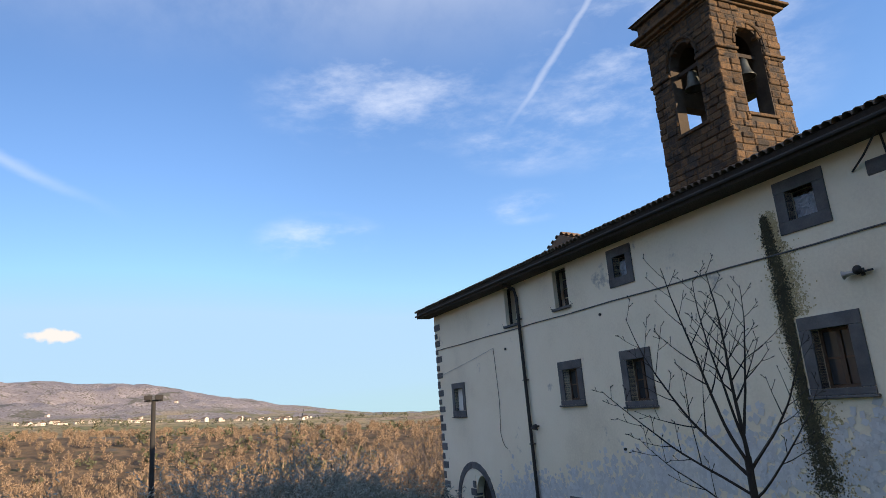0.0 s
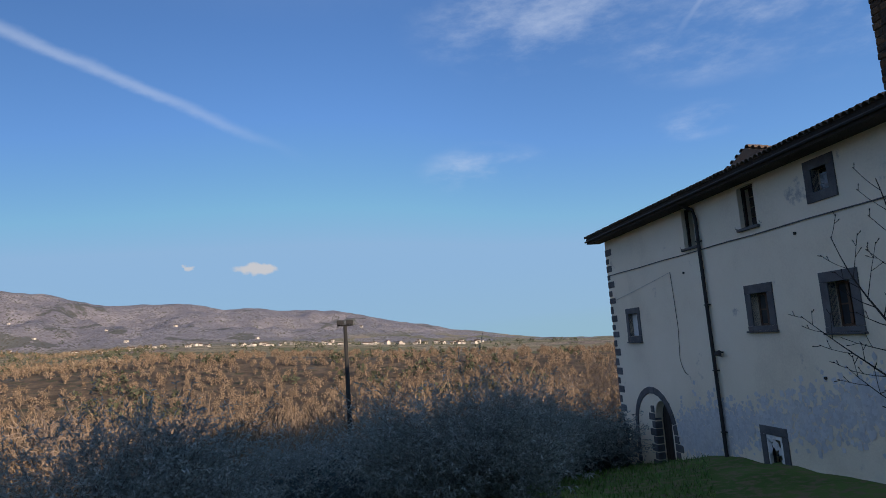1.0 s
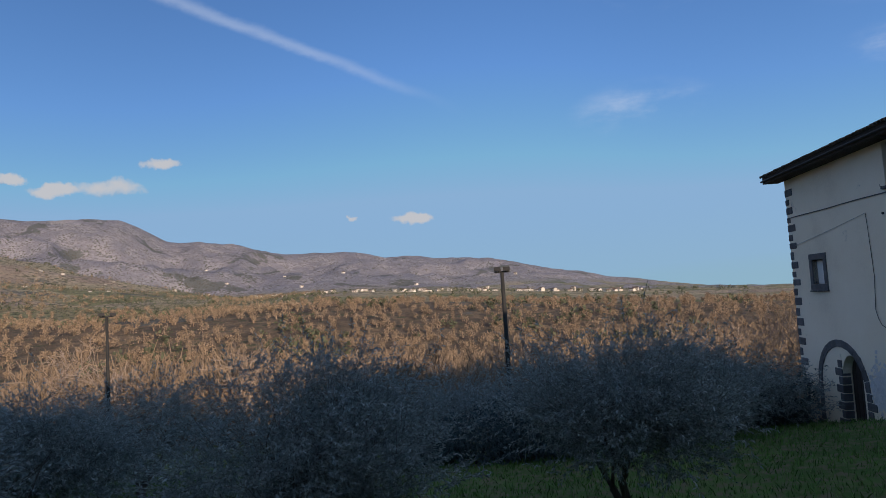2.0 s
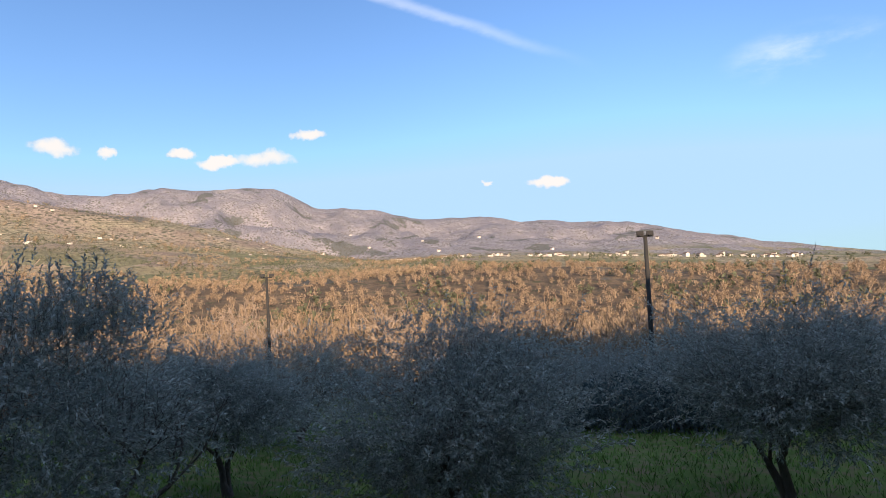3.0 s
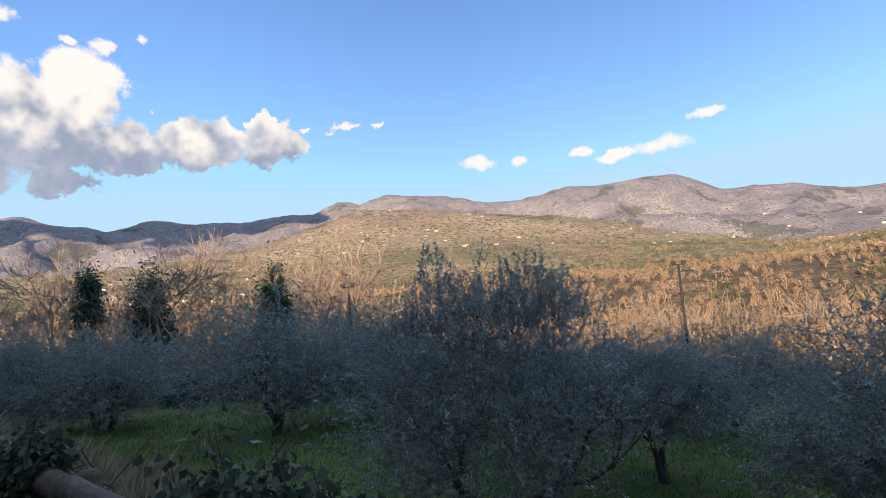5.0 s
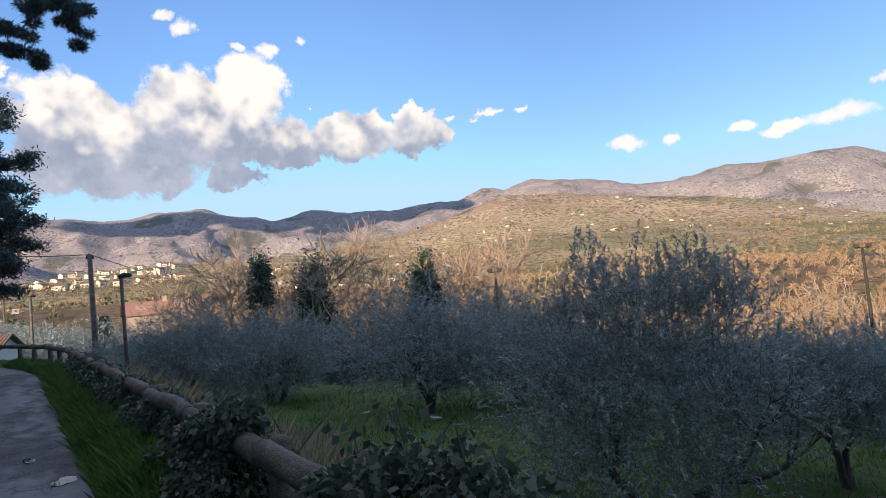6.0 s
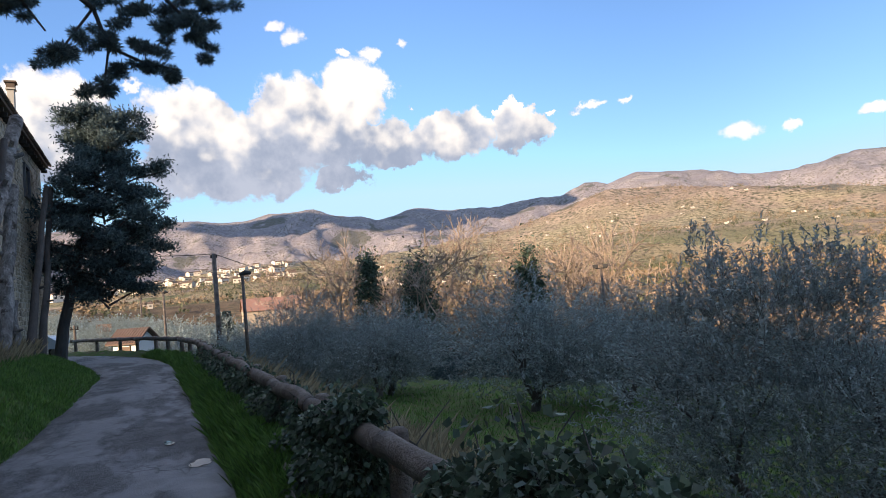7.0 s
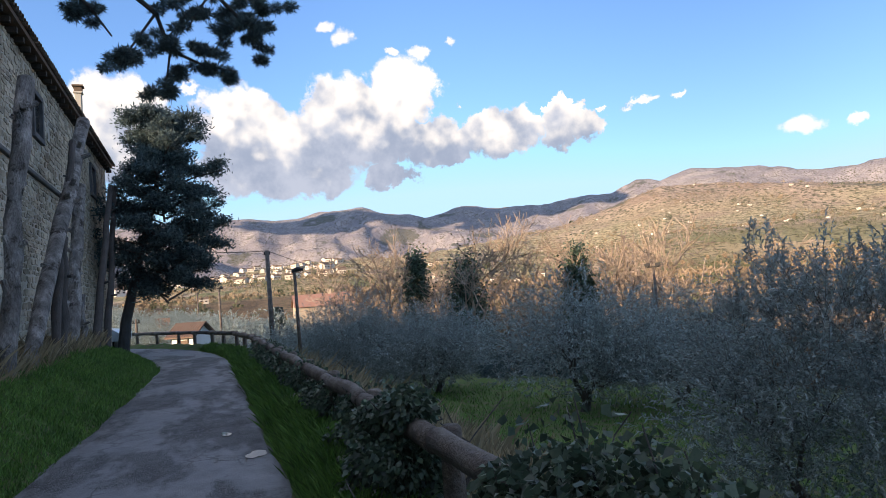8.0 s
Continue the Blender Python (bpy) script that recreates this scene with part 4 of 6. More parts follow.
# ---- bell tower ----
TS = 3.7
TOWER = axes((10.12, 27.03, 0), HU, HW)
bell_tower = thing("bell_tower", TOWER, "weathered brown stone bell tower with arched openings", "bell tower")
BASE, BELT, CORNICE, OPEN0, OPEN1, OSILL, OSPRING, OTOP = 4.5, 15.0, 17.1, 1.12, 2.58, 12.2, 15.25, 16.15
for k in range(4):
    turn = Matrix.Translation((TS / 2, TS / 2, 0)) @ pose(0, 0, 0, 0, 0, 90 * k) @ Matrix.Translation((-TS / 2, -TS / 2, 0))
    face = part("wall", join(walled(0.06, TS - 0.06, BASE, CORNICE, 0.55, [(OPEN0, OPEN1, OSILL, OTOP if k < 2 else OSILL + 1.75)]), spandrel(OPEN0, OPEN1, OSPRING, OTOP + 0.001, 0.5, 0.8, 0.02)), M_TOWERCORE, bell_tower, m=turn)
    rr = random.Random(20 + k)
    if k in (0, 1):
        z = 8.6
        while z < CORNICE - 0.1:
            h = 0.24 + 0.10 * rr.random()
            x = -0.05
            first = True
            while x < TS - 0.1:
                wd = 0.42 + 0.42 * rr.random()
                if first:
                    wd = 0.35 + 0.35 * rr.random()
                    first = False
                x1 = min(x + wd, TS + 0.02)
                if TS - x1 < 0.25:
                    x1 = TS + 0.02
                pieces = [(x, x1)]
                if OSILL - 0.05 < z + h and z < OTOP - 0.05:
                    half = (OPEN1 - OPEN0) / 2
                    zz = max(0.0, z + h * 0.5 - OSPRING)
                    half *= math.sqrt(max(0.0, 1 - (zz / (OTOP - OSPRING)) ** 2))
                    lo, hi = TS / 2 - half - 0.02, TS / 2 + half + 0.02
                    pieces = [(p, q) for p, q in ((x, min(x1, lo)), (max(x, hi), x1)) if q - p > 0.08]
                for p, q in pieces:
                    g = 0.004 + 0.014 * rr.random()
                    part("stone", box(p + g, q - g, -0.01 - 0.075 * rr.random() ** 1.5, 0.25, z + g, z + h - 0.6 * g, 0.03), M_TOWER, face)
                x = x1
            z += h
    belt = [(-0.10, OPEN0 - 0.02), (OPEN1 + 0.02, TS + 0.10)]
    for p, q in belt:
        part("belt_course", box(p, q, -0.14, 0.1, BELT - 0.07, BELT + 0.07, 0.03), M_TOWER, bell_tower, m=turn)
    part("sill", box(OPEN0 - 0.15, OPEN1 + 0.15, -0.10, 0.5, OSILL - 0.14, OSILL - 0.002, 0.02), M_TOWER, bell_tower, m=turn)
    hood = [(TS / 2 - 0.88 * math.cos(math.pi * i / 12), -0.05, OSPRING + 1.12 * math.sin(math.pi * i / 12) ** 0.8) for i in range(13)]
    part("hood_mould", tube(hood, 0.07, 6), M_TOWER, bell_tower, m=turn)
    if k > 1:
        continue
    yoke = part("bell_yoke", box(OPEN0 + 0.02, OPEN1 - 0.02, 0.35, 0.55, 14.95, 15.12), M_DARKWOOD, bell_tower, m=turn)
    prof = [(0.05, 0.42), (0.14, 0.40), (0.20, 0.30), (0.23, 0.10), (0.27, -0.10), (0.36, -0.26), (0.42, -0.34), (0.38, -0.34)]
    verts, faces = [], []
    for r_, z_ in prof:
        verts += [Vector((TS / 2 + r_ * 1.05 * math.cos(2 * math.pi * j / 16), 0.45 + r_ * 1.05 * math.sin(2 * math.pi * j / 16), 14.45 + z_ * 1.15)) for j in range(16)]
    for i in range(len(prof) - 1):
        faces += [(i * 16 + j, (i + 1) * 16 + j, (i + 1) * 16 + (j + 1) % 16, i * 16 + (j + 1) % 16) for j in range(16)]
    part("bell", (verts, faces), M_BRONZE, bell_tower, "dark bronze bell", m=turn, smooth=True)
for k, (o, z0, z1) in enumerate(((0.16, 17.1, 17.22), (0.34, 17.22, 17.38), (0.52, 17.38, 17.5), (0.22, 17.5, 18.15), (0.40, 18.15, 18.3))):
    part("cornice", box(-o, TS + o, -o, TS + o, z0, z1, 0.02), M_TOWER, bell_tower)
part("roof", ([Vector(p) for p in ((-0.5, -0.5, 18.3), (TS + 0.5, -0.5, 18.3), (TS + 0.5, TS + 0.5, 18.3), (-0.5, TS + 0.5, 18.3), (TS / 2, TS / 2, 19.4))], [(0, 1, 4), (1, 2, 4), (2, 3, 4), (3, 0, 4), (3, 2, 1, 0)]), M_TILE, bell_tower)

# ---- long stone house along the lane ----
SU, SM = Vector((0.829, 0.559, 0)), Vector((-0.559, 0.829, 0))
STONE = axes((-26.33, -22.56, 0), SU, -SM)
# the unseen stretch behind the camera is lengthened to keep sun off the grove
SEAVE, SLEN = 8.75, 52.0
stone_house = thing("stone_house", STONE, "long old rubble stone house with tiled eaves", "house")
swin = [(3.7, 4.6, 6.9, 8.0), (13.2, 14.1, 6.9, 8.0), (18.4, 19.3, 6.7, 7.9), (9.2, 10.2, 2.1, 3.3), (18.5, 19.5, 3.4, 4.8)]
part("wall", walled(0, SLEN, -1.5, SEAVE, 0.6, swin), M_MORTAR, stone_house, "rubble stone in lime mortar")
part("wall", box(0, SLEN, 9.4, 10.0, -1.5, SEAVE), M_MORTAR, stone_house)
for x in (0, SLEN - 0.6):
    part("wall", box(x, x + 0.6, 0.61, 9.39, -1.5, SEAVE), M_MORTAR, stone_house)
# black sheet added behind the windows in place of shaded rooms
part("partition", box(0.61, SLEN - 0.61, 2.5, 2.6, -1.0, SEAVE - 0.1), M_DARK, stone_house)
sroof = part("roof", hip_roof(SLEN, 10.0, SEAVE + 0.30, 0.3, 2.0), M_TILE, stone_house, "old clay tile roof with deep eaves")
for i in range(110):
    part("tile", tile_mesh, None, sroof, m=pose(-0.48 + i * 0.205, -0.38, SEAVE + 0.29 + 0.03 * rng.random(), 18 + 2 * rng.random(), 0, 4 * rng.random() - 2))
for i in range(40):
    part("rafter", box(-0.4 + i * 0.62, -0.28 + i * 0.62, -0.24, 0.0, SEAVE - 0.02, SEAVE + 0.12), M_DARKWOOD, sroof)
for u0, u1, z0, z1 in swin:
    w = part("window", stone_frame(u0 - 0.14, u1 + 0.14, z0 - 0.14, z1 + 0.14, 0.14, 1.0, 0.09), M_GREYSTONE, stone_house)
    part("sash", sash_bars(u0, u1, z0, z1, 0.25), M_DARKWOOD, w)
    part("pane", box(u0 + 0.06, u1 - 0.06, 0.28, 0.286, z0 + 0.06, z1 - 0.06), M_GLASS, w)
part("string_course", box(8.0, SLEN, -0.10, 0.05, 5.62, 5.74, 0.02), M_GREYSTONE, stone_house)
chim = part("chimney", join(box(1.14, 1.42, 0.66, 0.94, 9.2, 12.09, 0.02), box(1.09, 1.47, 0.61, 0.99, 12.09, 12.17, 0.01)), M_MORTAR, stone_house, "slim plastered chimney")
part("chimney_cap", join(box(1.12, 1.19, 0.64, 0.96, 12.17, 12.40), box(1.37, 1.44, 0.64, 0.96, 12.17, 12.40), box(1.05, 1.51, 0.57, 1.03, 12.40, 12.48, 0.01)), M_TILE, chim)

# ---- plants: generators ----
def quads(name, v, mat):
    """One mesh of separate four-cornered pieces; v: n x 4 x 3."""
    v = np.asarray(v, float)
    n = len(v)
    me = bpy.data.meshes.new(name)
    me.vertices.add(4 * n)
    me.vertices.foreach_set("co", v.reshape(-1))
    me.loops.add(4 * n)
    me.loops.foreach_set("vertex_index", np.arange(4 * n))
    me.polygons.add(n)
    me.polygons.foreach_set("loop_start", np.arange(0, 4 * n, 4))
    me.update(calc_edges=True)
    me.materials.append(mat)
    return me


def unit(v):
    return v / np.maximum(np.linalg.norm(v, axis=-1, keepdims=True), 1e-9)


def leaf_quads(base, way, length, width, rng, droop=0.15, fold=0.0):
    """Pointed leaves that start at base and run along way."""
    n = len(base)
    way = unit(way)
    side = unit(np.cross(way, unit(rng.normal(size=(n, 3)))))
    up = np.cross(side, way)
    ln = (length * (0.7 + 0.6 * rng.random((n, 1))))
    wd = (width * (0.7 + 0.6 * rng.random((n, 1))))
    mid = base + way * ln * 0.45 + up * ln * fold
    tip = base + way * ln - np.array([[0, 0, 1.0]]) * ln * droop
    return np.stack([base, mid + side * wd / 2, tip, mid - side * wd / 2], 1)


def grow(seed, height, trunk, levels=5, spread=0.55, upward=0.25, splits=(2, 3), shrink=0.72, first=0.3, lean=(0, 0, 0), crook=0.12, limit=6000, flare=1.0):
    """Branches of a leafless tree: arrays of starts, ends and radii."""
    rng = np.random.default_rng(seed)
    out = []
    todo = [(np.zeros(3), unit(np.array([lean[0], lean[1], 1.0])), height * first, trunk, 0)]
    while todo and len(out) < limit:
        p, d, ln, r, level = todo.pop(0)
        steps = 3 if level < 2 else 2
        for s in range(steps):
            d = unit(d + rng.normal(size=3) * crook + np.array([0, 0, upward * 0.15]))
            q = p + d * ln / steps
            r1 = r * (0.90 if level < 2 else 0.82)
            out.append((p, q, r * (flare if level == 0 and s == 0 else 1.0), r1))
            p, r = q, r1
            if level >= 2 and rng.random() < 0.45 and level < levels:
                e = unit(d + rng.normal(size=3) * spread + np.array([0, 0, upward]))
                todo.append((p, e, ln * 0.6, r * 0.55, level + 1))
        if level < levels:
            for k in range(rng.integers(splits[0], splits[1] + 1)):
                e = unit(d + rng.normal(size=3) * spread + np.array([0, 0, upward]))
                todo.append((p, e, ln * shrink * (0.8 + 0.4 * rng.random()), r * (0.75 if k == 0 else 0.6), level + 1))
    top = max(q[2] for _, q, _, _ in out)
    k = height / top
    return [(p * k, q * k, r0, r1) for p, q, r0, r1 in out]


def branch_geo(segments, thin=0.004):
    """Tapered three- to seven-sided bars along the segments, as one vertex and face list."""
    verts, faces = [], []
    for p, q, r0, r1 in segments:
        sides = 7 if r0 > 0.06 else 3
        d = unit(q - p)
        a = unit(np.cross(d, np.array([0.31, 0.17, 0.93]) if abs(d[2]) < 0.9 else np.array([1.0, 0.2, 0.1])))
        b = np.cross(d, a)
        n = len(verts)
        for c, r in ((p, max(r0, thin)), (q + d * max(r1, thin) * 0.3, max(r1, thin))):
            for k in range(sides):
                w = 2 * math.pi * k / sides
                verts.append(c + (a * math.cos(w) + b * math.sin(w)) * r)
        for k in range(sides):
            faces.append((n + k, n + (k + 1) % sides, n + sides + (k + 1) % sides, n + sides + k))
    return verts, faces


def ground_at(az, d):
    p = direction(az) * d
    return Vector((p.x, p.y, float(height(p.x, p.y))))


def olive_meshes(seed, radius, tall, twigs, per, leaf, shoots=0, heart=0.53, deep=0.42):
    """Trunk with limbs, and a loose crown of many narrow leaves on thin twigs."""
    rng = np.random.default_rng(seed)
    segs = []
    for k in range(2 if seed % 2 else 3):
        lean = rng.normal(size=2) * 0.22
        segs += grow(seed * 7 + k, tall * (0.80 - 0.1 * k), 0.085 + 0.03 * rng.random(), 4, 0.5, 0.3, (2, 3), 0.72, 0.30, (lean[0], lean[1], 0), 0.2, 260, 1.5)
    ends = np.array([q for _, q, _, r in segs if r < 0.04])
    centre = np.array([0, 0, tall * heart])
    # twig roots gather in clumps all through the crown, most of them near its skin
    k = 64
    clumps = unit(rng.normal(size=(k, 3))) * (0.25 + 0.72 * rng.random((k, 1)) ** 0.5) * np.array([radius, radius, tall * deep]) + centre
    a = clumps[rng.integers(0, k, twigs)] + rng.normal(size=(twigs, 3)) * radius * 0.17
    a[:, 2] = np.maximum(a[:, 2], tall * (heart - deep) + 0.3 * rng.random(twigs))
    way = unit((a - centre) * np.array([1, 1, 0.7]) + np.array([0, 0, 0.5]) * radius + rng.normal(size=a.shape) * 0.6 * radius)
    length = 0.25 + 0.4 * rng.random((twigs, 1))
    if shoots:
        # tall upright shoots that break the outline
        s = clumps[rng.integers(0, len(clumps), shoots)].copy()
        which = rng.integers(0, 9, shoots)
        peaks = np.array([-0.74, -0.70, -0.12, 0.42, 0.60, 0.92, 1.05, 1.36, -1.15])[which]
        width = np.array([0.34, 0.30, 0.16, 0.30, 0.26, 0.34, 0.28, 0.22, 0.3])[which]
        lift = np.array([0.34, 0.27, 0.19, 0.24, 0.17, 0.27, 0.20, 0.20, 0.05])[which]
        s[:, 0] = peaks + rng.normal(size=shoots) * width
        s[:, 1] = rng.normal(size=shoots) * 0.35
        s[:, 2] = tall * (0.78 + lift * rng.random(shoots) * np.exp(-((s[:, 0] - peaks) / (1.5 * width)) ** 2))
        a = np.concatenate([a, s])
        way = np.concatenate([way, unit(rng.normal(size=(shoots, 3)) * 0.18 + np.array([0, 0, 1.0]))])
        length = np.concatenate([length, 0.22 + 0.22 * rng.random((shoots, 1))])
    f = (np.arange(per) + 0.5) / per
    base = a[:, None, :] + way[:, None, :] * length[:, None, :] * f[None, :, None]
    w = unit(way[:, None, :] * 0.9 + rng.normal(size=base.shape) * 0.55)
    crown = leaf_quads(base.reshape(-1, 3), w.reshape(-1, 3), leaf, leaf * 0.29, rng)
    # the twigs themselves, as slivers
    sd = unit(np.cross(way, rng.normal(size=way.shape))) * 0.004
    tw = np.stack([a - sd, a + sd, a + way * length + sd * 0.4, a + way * length - sd * 0.4], 1)
    return mesh_of("trunk", *branch_geo(segs), M_BARK, True), quads("crown", crown, M_OLIVE), quads("twig_layer", tw, M_BARK)


OLIVES = {
    "tall": olive_meshes(3, 2.1, 4.2, 3000, 18, 0.085, 460, 0.49, 0.40),
    "round": olive_meshes(4, 2.35, 3.6, 4200, 19, 0.085, 0, 0.47, 0.36),
    "open": olive_meshes(5, 1.9, 3.8, 2900, 18, 0.085, 0, 0.62, 0.27),
    "far": olive_meshes(6, 2.6, 3.3, 1900, 14, 0.105, 0, 0.52, 0.36),
    "far_low": olive_meshes(7, 2.7, 2.9, 1700, 14, 0.105, 0, 0.5, 0.36),
    "distant": olive_meshes(8, 2.6, 3.2, 460, 8, 0.24),
}


def olive(kind, az, d, turn=0.0, scale=1.0, label="grey-green olive tree standing in shaded grass", squash=1.0):
    p = ground_at(az, d)
    ob = thing("olive_tree", pose(p.x, p.y, p.z - 0.05, 0, 0, turn) @ Matrix.Diagonal((scale, scale, scale * squash, 1)), label, "tree", "olive trees of the grove")
    for name, me in zip(("trunk", "crown", "twig_layer"), OLIVES[kind]):
        piece = part(name, me, None, ob)
        if name == "twig_layer":
            tagged(piece, kind="stuff")
    return ob


olive("tall", 74.0, 11.6, 74, 1.03, "tall grey-green olive tree with upright shoots on top")
olive("open", 60.2, 14.8, 40, 0.84, "slender olive tree with a forked bare trunk")
olive("round", 41.6, 12.2, 10, 1.0, "broad round olive tree with a dense low crown")
olive("open", 15.2, 13.2, 100, 0.98, "open olive tree on two leaning trunks")
olive("far", 92.2, 22.5, 0, 1.25, "broad pale-tipped olive tree beyond the guard rail")
olive("far", 84.5, 23.5, 70, 1.05)
olive("far", 105.5, 27, 130, 0.98)
olive("far_low", 109.8, 30, 10, 1.0)
olive("far", 113.4, 33, 200, 0.95)
olive("far_low", 116.4, 38, 90, 1.0)
olive("far", 67.5, 22, 50, 0.85)
olive("far", 54.5, 21, 90, 0.95)
olive("far_low", 34.5, 23, 30, 0.9)
olive("far", 28.5, 24, 150, 0.85)
olive("far_low", 23.5, 26, 60, 0.95)
olive("far", 19.5, 23, 10, 0.95)
olive("far", 10.5, 24.5, 33, 1.05)
olive("far_low", 6.2, 29, 80, 1.05)
olive("far_low", 121.2, 46, 80, 1.0)
olive("far", 123.0, 62, 10, 1.2)
olive("far", 126.8, 66, 60, 1.2)
olive("far_low", 128.6, 70, 60, 1.3)

# the grove goes on down the valley
more = random.Random(21)
for i in range(110):
    olive("distant", 109 + 23 * more.random(), 50 + 130 * more.random() ** 0.8, 360 * more.random(), 0.9 + 0.45 * more.random(), "distant grey-green olive tree on the valley slope")
olive("far", 104.6, 29, 37, 1.0, squash=1.08)
olive("far", 112.0, 30, 137, 1.0, squash=1.08)

# dark evergreen shrubs between and behind the olives
def shrub_mesh(seed, mat, n=5200, leaf=0.11, flat=0.8):
    rng = np.random.default_rng(seed)
    c = unit(rng.normal(size=(40, 3))) * (0.5 + 0.45 * rng.random((40, 1))) * np.array([1.3, 1.3, 0.85 * flat]) + np.array([0, 0, 0.9 * flat])
    a = c[rng.integers(0, 40, n)] + rng.normal(size=(n, 3)) * 0.24
    a[:, 2] = np.abs(a[:, 2])
    return quads("foliage", leaf_quads(a, unit(a - np.array([0, 0, 0.6])) + rng.normal(size=(n, 3)) * 0.7, leaf, leaf * 0.45, rng), mat)


SHRUBS = [shrub_mesh(40 + i, M_CYPRESS) for i in range(2)]
for i, (az, d, s) in enumerate(((26.5, 21.5, 1.1), (31.0, 22.5, 1.0), (22.5, 22, 1.05), (2.8, 31, 1.45), (5.0, 32, 1.6), (8.0, 33, 1.7), (11.5, 30, 1.7), (9.3, 36, 2.3), (13.0, 34, 1.6), (80.0, 27, 1.0), (91.0, 38, 1.5), (88.4, 39, 1.35), (86.6, 41, 1.2), (99.5, 36, 1.0), (96.0, 40, 1.2))):
    p = ground_at(az, d)
    ob = thing("evergreen_shrub", pose(p.x, p.y, p.z - 0.05, 0, 0, 67 * i) @ Matrix.Diagonal((s, s, s * 1.1, 1)), "dark evergreen shrub in the shade of the grove", "shrub", "shrubs behind the olives")
    part("foliage", SHRUBS[i % 2], None, ob)
    part("stem", tube([(0, 0, -0.1), (0.05, 0, 0.4), (0.0, 0.1, 0.9)], [0.06, 0.05, 0.02], 6), M_BARK, ob)

# leafless trees behind the grove, some wrapped in ivy
BARE = [mesh_of("branchwork", *branch_geo(grow(60 + i, 9.0, 0.23, 6, 0.66, 0.16, (2, 3), 0.78, 0.23, crook=0.14, limit=1700, flare=1.3), 0.016), M_TWIG) for i in range(4)]
EDGE = [mesh_of("branchwork", *branch_geo(grow(70 + i, 9.0, 0.19, 5, 0.64, 0.16, (2, 3), 0.78, 0.23, crook=0.15, limit=640, flare=1.3), 0.022), M_TWIG) for i in range(4)]


def bare_tree(i, az, d, tall, label="leafless tree with fine brown branches"):
    p = ground_at(az, d)
    s = tall / 9.0
    ob = thing("bare_tree", pose(p.x, p.y, p.z - 0.1, 0, 0, 71.0 * i) @ Matrix.Diagonal((s, s, s, 1)), label, "tree", "leafless trees")
    part("branchwork", (BARE if d < 47 or 90 < az else EDGE)[i % 4], None, ob)
    return ob


def ivy_coat(ob, tall, radius, seed, n=4200):
    """Leaves in ragged bunches up the trunk, some reaching out along the lower limbs."""
    rng = np.random.default_rng(seed)
    k = 70
    f = rng.random(k)
    ang = rng.random(k) * 6.283
    out = radius * 0.62 * (1.02 - f) ** 0.6 * (0.35 + 0.65 * rng.random(k))
    heart = np.stack([np.cos(ang) * out, np.sin(ang) * out, f * tall], 1)
    pick = rng.integers(0, k, n)
    base = heart[pick] + rng.normal(size=(n, 3)) * np.array([0.30, 0.30, 0.55]) * radius * 0.5 * (0.4 + 0.9 * rng.random((n, 1)))
    a = ang[pick]
    part("ivy", quads("ivy", leaf_quads(base, np.stack([np.cos(a), np.sin(a), -0.3 + 0 * a], 1) + rng.normal(size=(n, 3)) * 0.5, 0.16, 0.12, rng), M_IVY), None, ob, "dark ivy on the trunk")


for i, (az, d, top) in enumerate(((108.3, 46, 4.9), (105.8, 44, 4.4), (101.4, 42, 5.2), (96.5, 47, 3.6), (91.6, 40, 4.3), (88.0, 50, 3.2), (83.4, 44, 3.6), (111.5, 52, 3.2), (99.0, 52, 3.8), (94.3, 55, 3.2), (103.0, 56, 3.6), (79.0, 52, 2.4), (86.0, 58, 2.6), (90.0, 60, 3.0))):
    g = ground_at(az, d).z
    tree = bare_tree(i, az, d, (EYE + d * math.tan(radians(top)) - g) * 1.12)
    if i in (1, 2, 4):
        tall = EYE + d * math.tan(radians({1: 3.2, 2: 2.4, 4: 2.2}[i])) - g
        tree["label"] = "leafless tree with a trunk wrapped in dark ivy"
        s = tree.scale[0]
        ivy_coat(tree, tall / s, {1: 1.8, 2: 2.6, 4: 2.0}[i], 80 + i, 11000)
for i in range(64):
    rr = random.Random(300 + i)
    az, d = 1 + 97 * ((i * 0.618) % 1.0), 48 + 95 * rr.random() ** 1.5
    bare_tree(i, az, d, 5.5 + 2.4 * rr.random() + (d - 50) * 0.055 + (1.3 if 30 < az < 60 else 0), "leafless tree at the edge of the brown wood")
bare_tree(2, 2.9, 37, 6.0, "leafless tree beside the white farmhouse")
bare_tree(3, 4.8, 41, 6.0, "leafless tree beside the white farmhouse")


